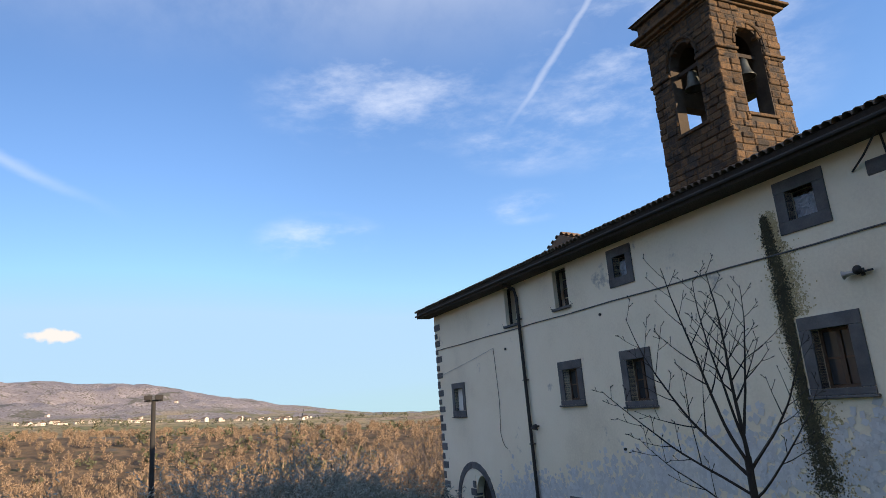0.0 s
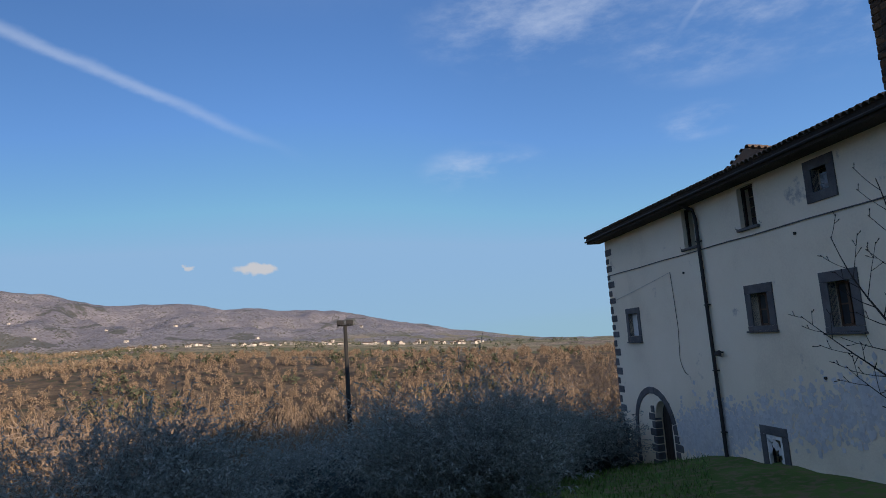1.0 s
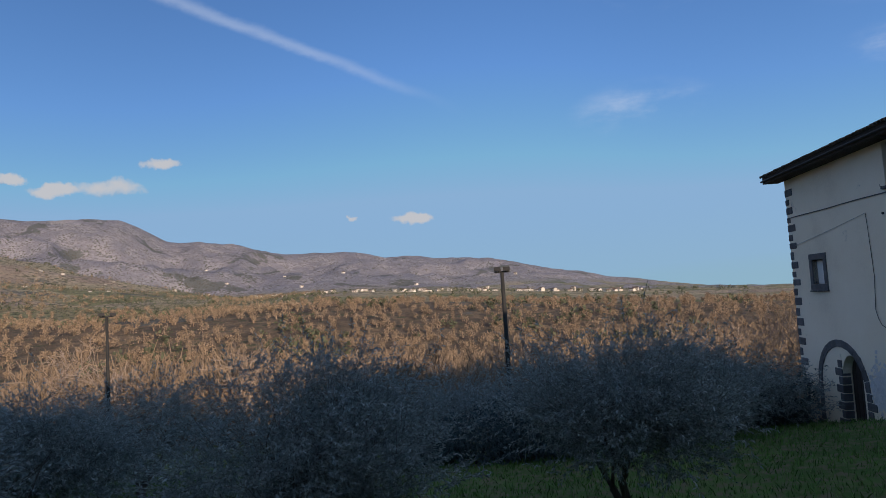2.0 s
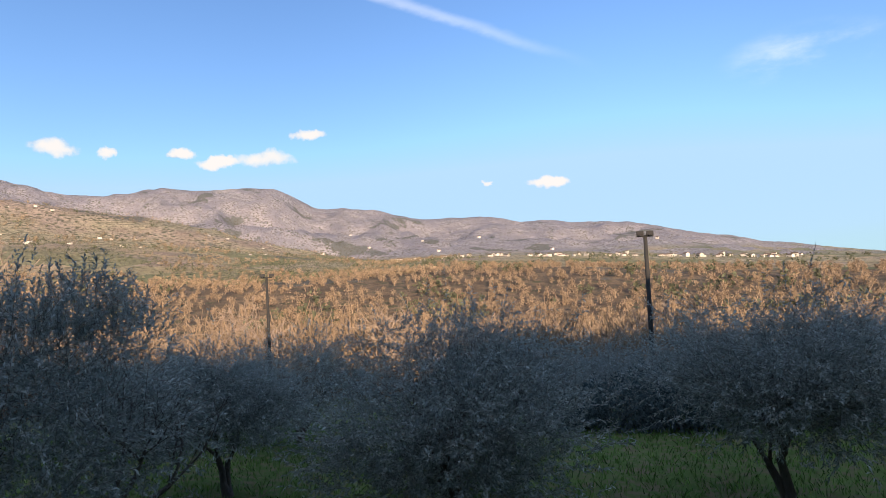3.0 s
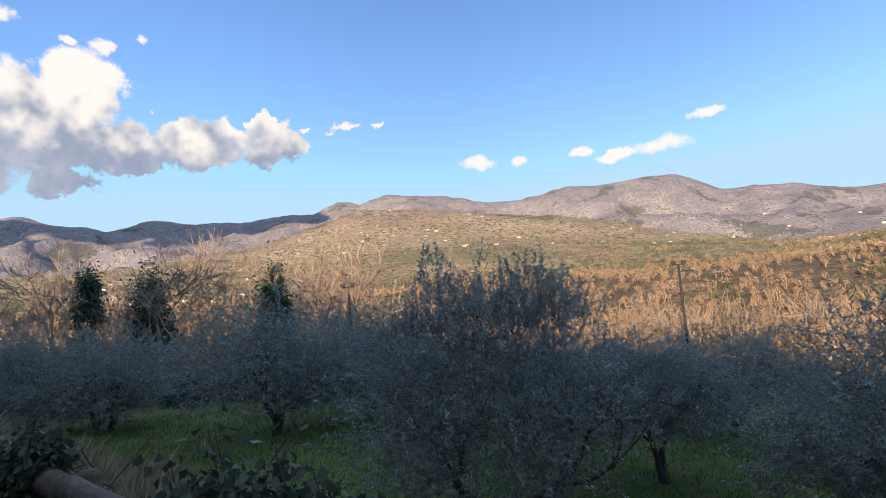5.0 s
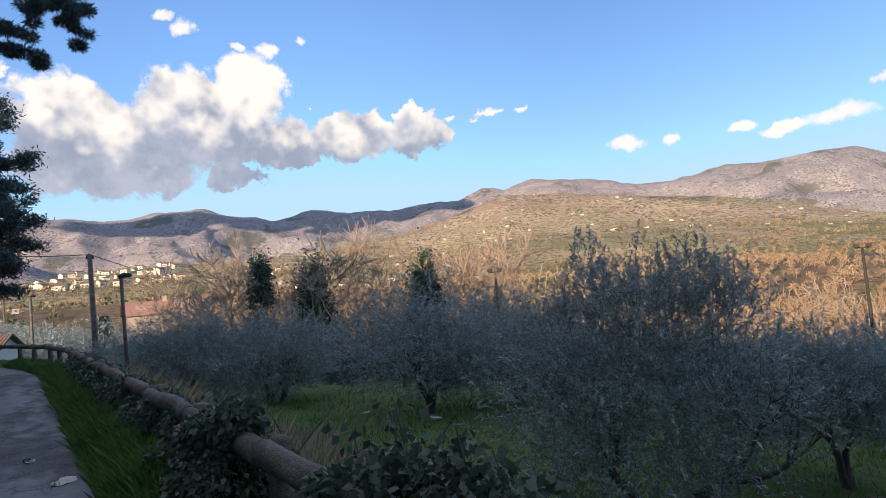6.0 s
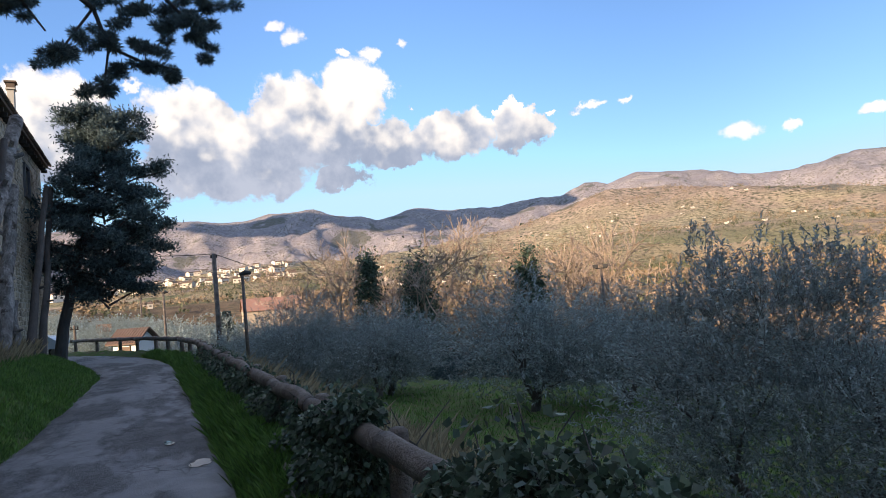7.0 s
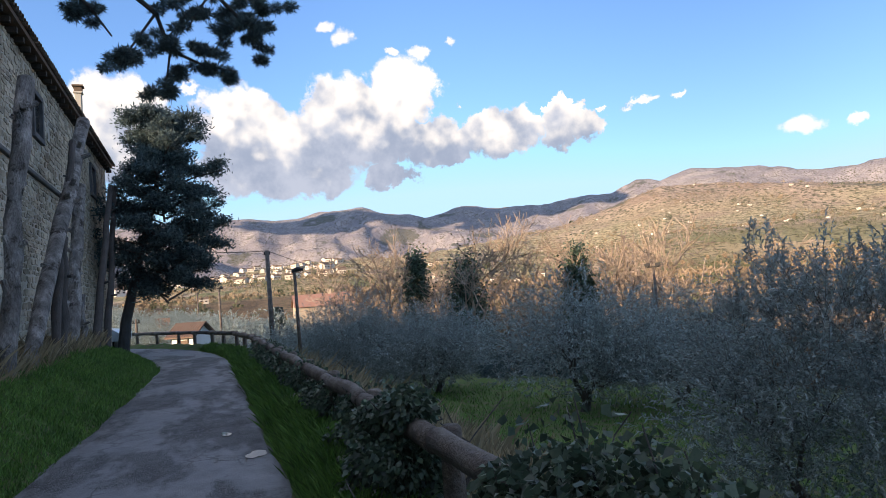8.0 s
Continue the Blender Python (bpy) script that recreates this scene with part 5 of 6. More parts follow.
def woods():
    """Brown winter woods running down the valley: sprays of twigs, crown by crown."""
    rng = np.random.default_rng(9)
    n = 9500
    az = -4 + 116 * rng.random(n)
    d = 52 * (15.5 ** (rng.random(n) ** 0.72))
    a = np.radians(az)
    x, y = -np.sin(a) * d, np.cos(a) * d
    keep = fractal(x, y, 160.0) + 0.45 * fractal(x, y, 45.0) > np.interp(d, [60, 250, 450, 800], [-2.0, -1.3, -0.75, -0.35])
    x, y, d = x[keep], y[keep], d[keep]
    z = height(x, y)
    tall = 5.0 + 4.5 * rng.random(len(x)) ** 1.5 + np.interp(d, [50, 120, 200], [0, 2.0, 0])
    per = np.interp(d, [60, 150, 400], [150, 84, 48]).astype(int)
    c = np.repeat(np.stack([x, y, z], 1), per, 0)
    m = len(c)
    h, dd = np.repeat(tall, per), np.repeat(d, per)
    # twigs fan out from a forking middle into a rounded crown
    way = unit(rng.normal(size=(m, 3)) * np.array([1, 1, 0.8]) + np.array([0, 0, 0.5]))
    start = rng.random((m, 1)) ** 0.6 * 0.85
    reach = h[:, None] * np.array([0.42, 0.42, 0.55])
    root = c + np.array([0, 0, 1.0]) * (0.38 * h)[:, None] + way * start * reach
    loose = np.interp(dd, [45, 110], [0.55, 1.0])[:, None]
    bend = unit(way * (1.3 - loose) + rng.normal(size=(m, 3)) * loose * 0.8 + np.array([0, 0, 0.2]))
    top = root + bend * reach * (0.12 + 0.20 * rng.random((m, 1)))
    stem = rng.random(m) < 0.02
    root[stem] = c[stem] + rng.normal(size=(stem.sum(), 3)) * 0.25
    top[stem] = c[stem] + np.array([0, 0, 1.0]) * (h[stem] * 0.6)[:, None] + rng.normal(size=(stem.sum(), 3)) * 0.4
    wide = (0.02 + dd * 0.0006 + np.maximum(dd - 150, 0) * 0.0007)[:, None]
    side = unit(np.cross(top - root, c + rng.normal(size=c.shape) * dd[:, None] * 0.3)) * wide
    q = np.stack([root - side * 0.6, root + side * 0.6, top + side * 0.3, top - side * 0.3], 1)
    thing("winter_woods", None, "brown leafless woods filling the valley", "woods", kind="stuff", data=quads("winter_woods", q, M_WOODS))


woods()

def scattered_trees(name, label, mat, seed, n, az0, az1, d0, d1, size, pieces, keep_if):
    """Small far crowns dotted over fields and slopes, too many to count."""
    rng = np.random.default_rng(seed)
    az, d = np.radians(az0 + (az1 - az0) * rng.random(n)), d0 * (d1 / d0) ** rng.random(n)
    x, y = -np.sin(az) * d, np.cos(az) * d
    ok = keep_if(x, y)
    x, y = x[ok], y[ok]
    c = np.repeat(np.stack([x, y, height(x, y)], 1), pieces, 0)
    s = np.repeat(size * (0.6 + 0.8 * rng.random(len(x))), pieces)[:, None]
    off = unit(rng.normal(size=c.shape)) * np.array([0.5, 0.5, 0.45]) * s * (0.6 + 0.4 * rng.random((len(c), 1)))
    base = c + off + np.array([0, 0, 0.55]) * s
    q = leaf_quads(base, rng.normal(size=c.shape) + np.array([0, 0, 0.4]), 1.0, 0.7, rng, 0.0)
    q = base[:, None, :] + (q - base[:, None, :]) * s[:, :, None] * 0.45
    thing(name, None, label, "trees", kind="stuff", data=quads(name, q, mat))


M_FARTREE = leafy(island_tint(material("far_evergreens", [(0.08, 0.088, 0.05), (0.15, 0.15, 0.085)], 0.02, 0.9, 0.0), 0.4), 0.3)
scattered_trees("hedgerow_trees", "dark trees and hedges dotted over the plain", M_FARTREE, 61, 5200, 4, 130, 380, 1900, 5.5, 14, lambda x, y: fractal(x, y, 210.0) > 0.28)
scattered_trees("hillside_olives", "rows of small olive trees on the terraced hillside", M_FARTREE, 62, 16000, 40, 130, 700, 2000, 2.9, 7, lambda x, y: fractal(x, y, 420.0) > 0.0)
scattered_trees("hillside_woods", "brown leafless scrub on the hillside", M_SCRUB, 63, 9000, 40, 130, 600, 2100, 5.0, 10, lambda x, y: fractal(x, y, 380.0) < -0.05)

# young leafless tree before the farmhouse
def sapling():
    """Long shoots that sweep up from a low fork, with short twigs set alternately along them."""
    rng = np.random.default_rng(130)
    at, d = -22.2, 11.5
    p = ground_at(at, d)
    right = np.array(-direction(at + 90))
    up, depth = np.array([0, 0, 1.0]), np.array(direction(at))
    fork = EYE + d * math.tan(radians(-5.0)) - p.z
    trunk, twigs = [], []

    def shoot(start, lean, length, r, level, curl):
        way = unit(right * math.sin(lean) + up * math.cos(lean) + depth * rng.normal() * 0.25)
        steps = max(3, int(length / 0.16))
        q = start
        side = 1
        for i in range(steps):
            way = unit(way + up * curl / steps + rng.normal(size=3) * 0.035)
            e = q + way * length / steps
            r0, r1 = r * (1 - 0.8 * i / steps), r * (1 - 0.8 * (i + 1) / steps)
            (trunk if level == 0 else twigs).append((q, e, r0, r1))
            q = e
            if level < 2 and i > steps * 0.22 and rng.random() < 0.8:
                own = math.atan2(way @ right, way[2])
                shoot(q, own + side * (0.55 + 0.3 * rng.random()), (0.25 + 0.55 * rng.random()) * length * (1 - 0.75 * i / steps) * (0.55 if level else 0.62), max(r1 * 0.6, 0.006), level + 1, 0.35)
                side = -side
        twigs.append((q, q + way * 0.03, 0.009, 0.006))

    foot = np.zeros(3)
    trunk.append((foot, up * fork, 0.07, 0.055))
    for lift, lean, length, r in ((0.0, -0.08, 2.9, 0.042), (-0.1, -0.42, 3.2, 0.036), (-0.3, -0.75, 3.0, 0.032), (0.35, 0.24, 2.3, 0.030), (-0.2, 0.62, 2.3, 0.030), (-0.55, -1.0, 2.6, 0.026), (-0.6, 0.95, 2.0, 0.024), (-0.9, -1.1, 2.0, 0.020), (0.2, -0.25, 2.6, 0.030)):
        shoot(up * (fork + lift), lean, length, r, 0, 0.55)
    ob = thing("young_bare_tree", Matrix.Translation(Vector((p.x, p.y, p.z - 0.05))), "young leafless tree with thin upright branches", "tree")
    part("trunk", branch_geo(trunk), M_DARKTWIG, ob)
    part("branchwork", branch_geo(twigs, 0.005), M_DARKTWIG, ob)
    return ob


sapling()

# far and lone conifer, small cypress
def conifer_clumps(rng, centres, size, n, leaf=0.16):
    a = centres[rng.integers(0, len(centres), n)] + rng.normal(size=(n, 3)) * size
    w = unit(rng.normal(size=(n, 3)) + np.array([0, 0, 0.35]))
    return leaf_quads(a, w, leaf, leaf * 0.34, rng, 0.05)


def big_conifer():
    rng = np.random.default_rng(12)
    p = ground_at(126.2, 31.0)
    tall = 10.7 - p.z
    ob = thing("conifer", Matrix.Translation(p), "dark blue-green conifer with a ragged layered crown", "tree")
    away = -direction(126.2 - 90) * 2.0
    trunk = [(away.x, away.y, -0.3), (away.x * 0.9, away.y * 0.9, 1.5), (away.x * 0.6, away.y * 0.6, 4.0), (away.x * 0.2, away.y * 0.2, 7.0), (0.0, 0, tall - 0.6)]
    part("trunk", tube(trunk, [0.26, 0.22, 0.18, 0.12, 0.03], 9, 0.1), M_BROWNBARK, ob)
    side = direction(127.3 - 90)
    centres, limbs = [], []
    for i in range(64):
        f = (i + 0.5) / 64
        h = 2.6 + (tall - 2.8) * f
        ang = i * 2.4
        reach = (2.7 * math.sin(math.pi * min(1.0, 0.24 + 0.72 * f)) ** 0.7) * (0.65 + 0.5 * rng.random())
        tip = np.array([math.cos(ang) * reach, math.sin(ang) * reach, h + 0.25])
        if f > 0.72:
            tip += np.array([side.x, side.y, 0]) * (0.55 if i % 3 else -0.95) * (0.7 if f < 0.9 else 0.3)
        limbs.append(tube([(0.15, 0, h - 0.5), tuple(tip * np.array([0.5, 0.5, 1]) - np.array([0, 0, 0.25])), tuple(tip)], [0.05, 0.035, 0.012], 5))
        for t in (0.35, 0.6, 0.8, 1.0):
            centres.append(tip * np.array([t, t, 1]) - np.array([0, 0, 0.25 * (1 - t)]) + rng.normal(size=3) * 0.16)
    for g in limbs:
        part("limb", g, M_BROWNBARK, ob)
    part("crown", quads("crown", conifer_clumps(rng, np.array(centres), np.array([0.21, 0.21, 0.13]), 80000, 0.17), M_CYPRESS), None, ob)


big_conifer()


def small_cypress(az, d, tall, wide):
    rng = np.random.default_rng(int(az))
    p = ground_at(az, d)
    ob = thing("small_conifer", Matrix.Translation(p), "small dark pointed conifer beyond the fence", "tree")
    n = 2600
    h = rng.random(n) ** 0.8
    a = rng.random(n) * 6.283
    r = wide * (1 - h) * (0.5 + 0.5 * rng.random(n)) + 0.05
    b = np.stack([np.cos(a) * r, np.sin(a) * r, 0.3 + h * tall], 1)
    part("crown", quads("crown", leaf_quads(b, np.stack([np.cos(a), np.sin(a), 0.3 + 0 * a], 1), 0.35, 0.12, rng), M_CYPRESS), None, ob)
    part("trunk", tube([(0, 0, -0.2), (0, 0, tall * 0.9)], [0.12, 0.03], 6), M_BROWNBARK, ob)


small_cypress(117.9, 58, 5.2, 1.1)

# pruned trunks along the stone house
def stub_trunk(base, top, r0, r1, seed, cut=True, mat=None):
    rr = random.Random(seed)
    b, t = Vector(base), Vector(top)
    b.z = min(b.z, float(height(b.x, b.y))) - 0.3
    pts, rad = [], []
    for i in range(9):
        f = i / 8
        p = b.lerp(t, f) + Vector((rr.uniform(-1, 1), rr.uniform(-1, 1), 0)) * 0.06 * math.sin(math.pi * f)
        pts.append(p - b)
        rad.append((r0 + (r1 - r0) * f) * (1.15 if i == 0 else 1.0) * 0.9 * rr.uniform(0.94, 1.07))
    ob = thing("pruned_trunk", Matrix.Translation(b), "tall pale pruned tree trunk with stubs of sawn limbs" if cut else "dark slender tree trunk beside the stone house", "tree trunk", "trunks along the stone house")
    part("trunk", tube(pts, rad, 10, 0.18, seed), mat or M_GREYBARK, ob, smooth=True)
    for k in range(9 if cut else 3):
        f = 0.25 + 0.7 * rr.random()
        p = b.lerp(t, f) - b
        d = Vector((rr.uniform(-1, 1), rr.uniform(-1, 1), rr.uniform(0.0, 0.9))).normalized()
        r = r0 + (r1 - r0) * f
        part("limb_stub", tube([p, p + d * (r + 0.06 + 0.2 * rr.random())], [r * 0.42, r * 0.30], 7, 0.2, k), mat or M_GREYBARK, ob)
    return ob


TRUNKS = [((-9.61, -10.3, 0.78), (-11.55, -11.61, 6.92), 0.16, 0.19, True),
          ((-10.86, -11.15, 0.78), (-17.56, -15.66, 8.03), 0.17, 0.21, True),
          ((-12.78, -12.44, 0.67), (-15.8, -14.48, 6.86), 0.12, 0.09, False),
          ((-15.03, -14.14, 0.59), (-17.37, -15.72, 5.91), 0.22, 0.19, True),
          ((-16.66, -15.24, 0.64), (-16.99, -15.46, 2.45), 0.12, 0.11, True),
          ((-17.57, -15.67, 0.49), (-22.58, -19.05, 7.05), 0.16, 0.10, False),
          ((-19.77, -17.16, 0.32), (-23.67, -19.79, 7.29), 0.14, 0.10, False),
          ((-13.6, -13.0, 0.68), (-14.3, -13.47, 3.86), 0.15, 0.13, False)]
for i, (b, t, r0, r1, cut) in enumerate(TRUNKS):
    stub_trunk(b, t, r0, r1, 50 + i, cut, None if cut else M_BROWNBARK)

# conifer over the lane: its trunk stands behind the camera's left, its boughs hang into view
def hanging_bough():
    rng = np.random.default_rng(77)
    foot = Vector((-4.3, -7.2, 0.9))
    ob = thing("overhanging_conifer", Matrix.Translation(foot), "conifer with dark tufted boughs hanging over the lane", "tree")
    part("trunk", tube([(0, 0, -0.4), (0.1, 0.0, 4.0), (0.0, 0.1, 8.5), (0, 0, 11.0)], [0.30, 0.25, 0.17, 0.06], 10, 0.12), M_BROWNBARK, ob)

    def spot(az, el, d=10.5):
        return Vector((-0.48, -0.12, EYE)) + direction(az, el) * d - foot

    boughs = [[(0, 0.1, 7.6), spot(131, 27, 9.8), spot(126.6, 24.0), spot(125.6, 21.3), spot(123.0, 20.3), spot(120.4, 19.9)],
              [(0, 0.1, 7.9), spot(128, 27.5), spot(122.0, 26.0), spot(119.5, 23.8), spot(117.9, 21.4)],
              [(0, 0.1, 7.7), spot(133.5, 25.5, 9.5), spot(131.6, 24.0), spot(130.0, 22.0)],
              [spot(126.6, 24.0), spot(129.0, 20.8), spot(130.0, 19.9)], [spot(125.6, 21.3), spot(126.0, 19.0), spot(126.5, 17.4)],
              [spot(122.0, 26.0), spot(123.6, 23.9), spot(124.2, 22.8)], [spot(119.5, 23.8), spot(121.5, 22.2)]]
    part("bough", join(*[tube(b, [0.05 - 0.038 * i / (len(b) - 1) for i in range(len(b))] if n < 3 else [0.020 - 0.013 * i / (len(b) - 1) for i in range(len(b))], 6) for n, b in enumerate(boughs)]), M_BROWNBARK, ob)
    tufts = [(130.3, 19.9), (129.3, 20.4), (126.4, 17.9), (126.2, 18.9), (123.6, 19.9), (122.4, 20.0), (121.0, 19.4), (127.8, 21.5), (126.6, 22.0), (125.0, 21.9), (123.0, 21.4), (118.0, 21.6), (118.6, 22.6), (119.8, 23.6), (121.0, 24.4), (132.6, 23.2), (131.6, 24.0), (132.0, 25.2), (124.4, 22.6), (123.2, 24.2), (121.6, 22.3), (120.0, 25.6), (117.6, 23.3), (116.9, 24.8), (118.6, 25.4), (122.6, 25.8), (125.2, 24.3)]
    centres = np.array([tuple(spot(az + rng.normal() * 0.75, el + rng.normal() * 0.45, 10.5 + rng.normal() * 0.3)) for az, el in tufts for _ in range(4)])
    n = 36000
    c = centres[rng.integers(0, len(centres), n)]
    off = unit(rng.normal(size=(n, 3))) * (rng.random((n, 1)) ** 0.5) * np.array([0.085, 0.085, 0.05])
    part("foliage", quads("needles", leaf_quads(c + off, unit(off + rng.normal(size=(n, 3)) * 0.05), 0.085, 0.012, rng, 0.02), M_CYPRESS), None, ob)


hanging_bough()


# broken cloud added out of view between the sun and the far blue ridge, to lay shade over the mountains
def cloud_bank():
    rr = random.Random(5)
    geos = []
    for i in range(30):
        bm = bmesh.new()
        bmesh.ops.create_icosphere(bm, subdivisions=2, radius=1.0)
        w = rr.uniform(90, 210)
        for v in bm.verts:
            v.co = v.co * (1 + 0.25 * noise.noise(v.co * 1.7 + Vector((i, 0, 0))))
        c = Vector((-1500, -1500, 1130)).lerp(Vector((-1020, -3150, 1130)), (i + rr.random()) / 30)
        c += Vector((rr.uniform(-330, 330), rr.uniform(-150, 150), rr.uniform(-40, 40)))
        for v in bm.verts:
            v.co = Vector((v.co.x * w, v.co.y * w, max(v.co.z, -0.3) * w * 0.4)) + c
        geos.append(from_bm(bm))
    m = material("shade_cloud_white", [(0.85, 0.85, 0.86), (0.9, 0.9, 0.9)], 0.01, 1.0, 0.0)
    thing("cloud_bank", None, "unseen broken cloud added to shade the far mountains", "cloud", kind="stuff", data=mesh_of("cloud_bank", *join(*geos), m, True))


cloud_bank()

# ---- guard rail of round timber with ivy ----
RAIL_Q, RAIL_Z = 2.15, 0.71
rail_fence = thing("guard_rail", None, "weathered round timber guard rail on short posts along the lane", "fence")
s = -6.0
k = 0
while s < 44:
    n = 6
    pts = [lane_point(s + 1.96 * i / n, RAIL_Q + 0.015 * math.sin(3 * s + i), RAIL_Z + 0.012 * math.sin(s + i)) for i in range(n + 1)]
    part("rail", tube(pts, [0.083 + 0.004 * math.sin(s * 3 + i) for i in range(n + 1)], 12, 0.05, k), M_RAILWOOD, rail_fence, smooth=True)
    p = lane_point(s, RAIL_Q + 0.10)
    part("post", tube([(p.x, p.y, -0.35), (p.x, p.y, RAIL_Z + 0.06), (p.x, p.y, RAIL_Z + 0.085)], [0.078, 0.075, 0.05], 9, 0.04, k + 90), M_RAILWOOD, rail_fence, smooth=True)
    s += 2.0
    k += 1
low_wall = thing("kerb_wall", None, "low mossy concrete edging under the rail", "kerb", kind="structure")
for i in range(24):
    s = -6 + i * 1.5
    a, b = lane_point(s + 0.03, 1.98), lane_point(s + 1.44, 1.98)
    m = axes((a.x, a.y, 0.0), (b - a).normalized(), Vector((0, 0, 1)).cross((b - a).normalized()))
    part("slab", box(0, (b - a).length, -0.15, 0.15, -0.2, 0.24 + 0.02 * math.sin(i * 2.1), 0.025), M_CONCRETE, low_wall, m=m)


def ivy_on_rail():
    rng = np.random.default_rng(31)
    spots = []   # along, across, height, spread, count
    bush = ((2.55, 2.2, 0.74, 0.2, 420), (2.15, 2.2, 0.82, 0.24, 600), (1.8, 2.25, 0.78, 0.22, 500), (2.85, 2.12, 0.7, 0.14, 240), (2.3, 2.2, 0.48, 0.32, 700), (1.4, 2.2, 0.58, 0.28, 500), (0.8, 2.2, 0.55, 0.28, 450), (0.1, 2.25, 0.52, 0.3, 500))
    curtain = ((4.55, 2.15, 0.84, 0.15, 420), (4.85, 2.15, 0.76, 0.17, 500), (4.5, 2.1, 0.48, 0.22, 620), (4.9, 2.06, 0.42, 0.25, 700), (4.45, 2.15, 0.16, 0.24, 500), (5.25, 2.1, 0.66, 0.17, 420), (5.6, 2.15, 0.5, 0.22, 480), (5.1, 2.03, 0.14, 0.25, 500), (6.3, 2.2, 0.6, 0.18, 380), (6.5, 2.12, 0.25, 0.22, 380))
    along = ((7.6, 2.2, 0.55, 0.22, 500), (8.5, 2.2, 0.45, 0.24, 450), (9.6, 2.15, 0.6, 0.22, 400), (11.0, 2.2, 0.5, 0.25, 400), (12.5, 2.2, 0.55, 0.26, 450), (14.0, 2.2, 0.5, 0.28, 450), (15.6, 2.2, 0.55, 0.28, 450), (17.5, 2.2, 0.5, 0.3, 400))
    for s, q, z, r, n in bush + curtain + along:
        n = int(n * 1.7)
        c = lane_point(s, q, z)
        off = unit(rng.normal(size=(n, 3))) * (0.55 + 0.5 * rng.random((n, 1))) * np.array([r * 1.25, r * 1.25, r * 0.95])
        spots.append((np.array(c) + off, off))
    sprigs = []   # free shoots that stand above the rail
    for s, q, top in ((2.2, 2.2, 1.16), (2.35, 2.25, 1.10), (1.75, 2.2, 1.12), (1.6, 2.25, 1.05), (0.05, 2.2, 0.98), (-0.35, 2.2, 0.92), (2.65, 2.2, 0.98), (4.6, 2.2, 1.0), (5.2, 2.2, 0.92)):
        n = 46
        f = rng.random((n, 1))
        c = np.array(lane_point(s, q, 0.6)) * (1 - f) + np.array(lane_point(s + 0.25, q + 0.05, top)) * f
        off = rng.normal(size=(n, 3)) * 0.06
        spots.append((c + off, off))
        sprigs.append(tube([lane_point(s, q, 0.55), lane_point(s + 0.10, q + 0.03, 0.3 + 0.45 * top), lane_point(s + 0.25, q + 0.05, top)], [0.008, 0.006, 0.003], 5))
    base = np.concatenate([a for a, _ in spots])
    way = np.concatenate([b for _, b in spots]) + rng.normal(size=base.shape) * 0.08 + np.array([0, 0, -0.05])
    q = leaf_quads(base, way, 0.052, 0.046, rng, 0.25, 0.14)
    ob = thing("ivy", None, "dark glossy ivy climbing over the guard rail", "ivy", kind="stuff", data=quads("ivy", q, M_IVY))
    stems = []
    for i in range(26):
        rr = random.Random(i)
        s = rr.uniform(0.0, 8.0)
        p = lane_point(s, 2.2 + rr.uniform(-0.2, 0.25), rr.uniform(0.05, 0.3))
        pts = [p]
        for _ in range(5):
            p = p + Vector((rr.uniform(-0.18, 0.18), rr.uniform(-0.18, 0.18), rr.uniform(0.02, 0.2)))
            pts.append(p)
        stems.append(tube(pts, [0.012 - 0.0016 * j for j in range(6)], 4))
    part("stem", join(*stems, *sprigs), M_BROWNBARK, ob)


ivy_on_rail()

# ---- puddles in the lane ----
def blob(cx, cy, rx, ry, turn, seed, z, n=40):
    rr = random.Random(seed)
    verts, ph = [], [rr.uniform(0, 6.28) for _ in range(4)]
    for i in range(n):
        a = 2 * math.pi * i / n
        k = 1 + 0.16 * math.sin(2 * a + ph[0]) + 0.12 * math.sin(3 * a + ph[1]) + 0.07 * math.sin(5 * a + ph[2]) + 0.04 * math.sin(8 * a + ph[3])
        x, y = rx * k * math.cos(a), ry * k * math.sin(a)
        p = Vector((cx + x * math.cos(turn) - y * math.sin(turn), cy + x * math.sin(turn) + y * math.cos(turn), 0))
        s, q = (p - LANE).dot(U), (p - LANE).dot(N)
        p.z = z + 0.018 + 0.012 * math.cos(q) + 0.006 * math.sin(s * 1.3 + q * 2)
        verts.append(p)
    return verts, [list(range(n))]


lane_turn = math.atan2(U.y, U.x)
for i, (x, y, rx, ry) in enumerate(((-7.0, -3.95, 0.17, 0.11), (-8.01, -4.97, 0.14, 0.06))):
    thing("puddle", None, "small puddle reflecting the bright sky", "puddle", data=mesh_of("puddle", *blob(x, y, rx, ry, lane_turn, 30 + i, 0.009), M_PUDDLE))

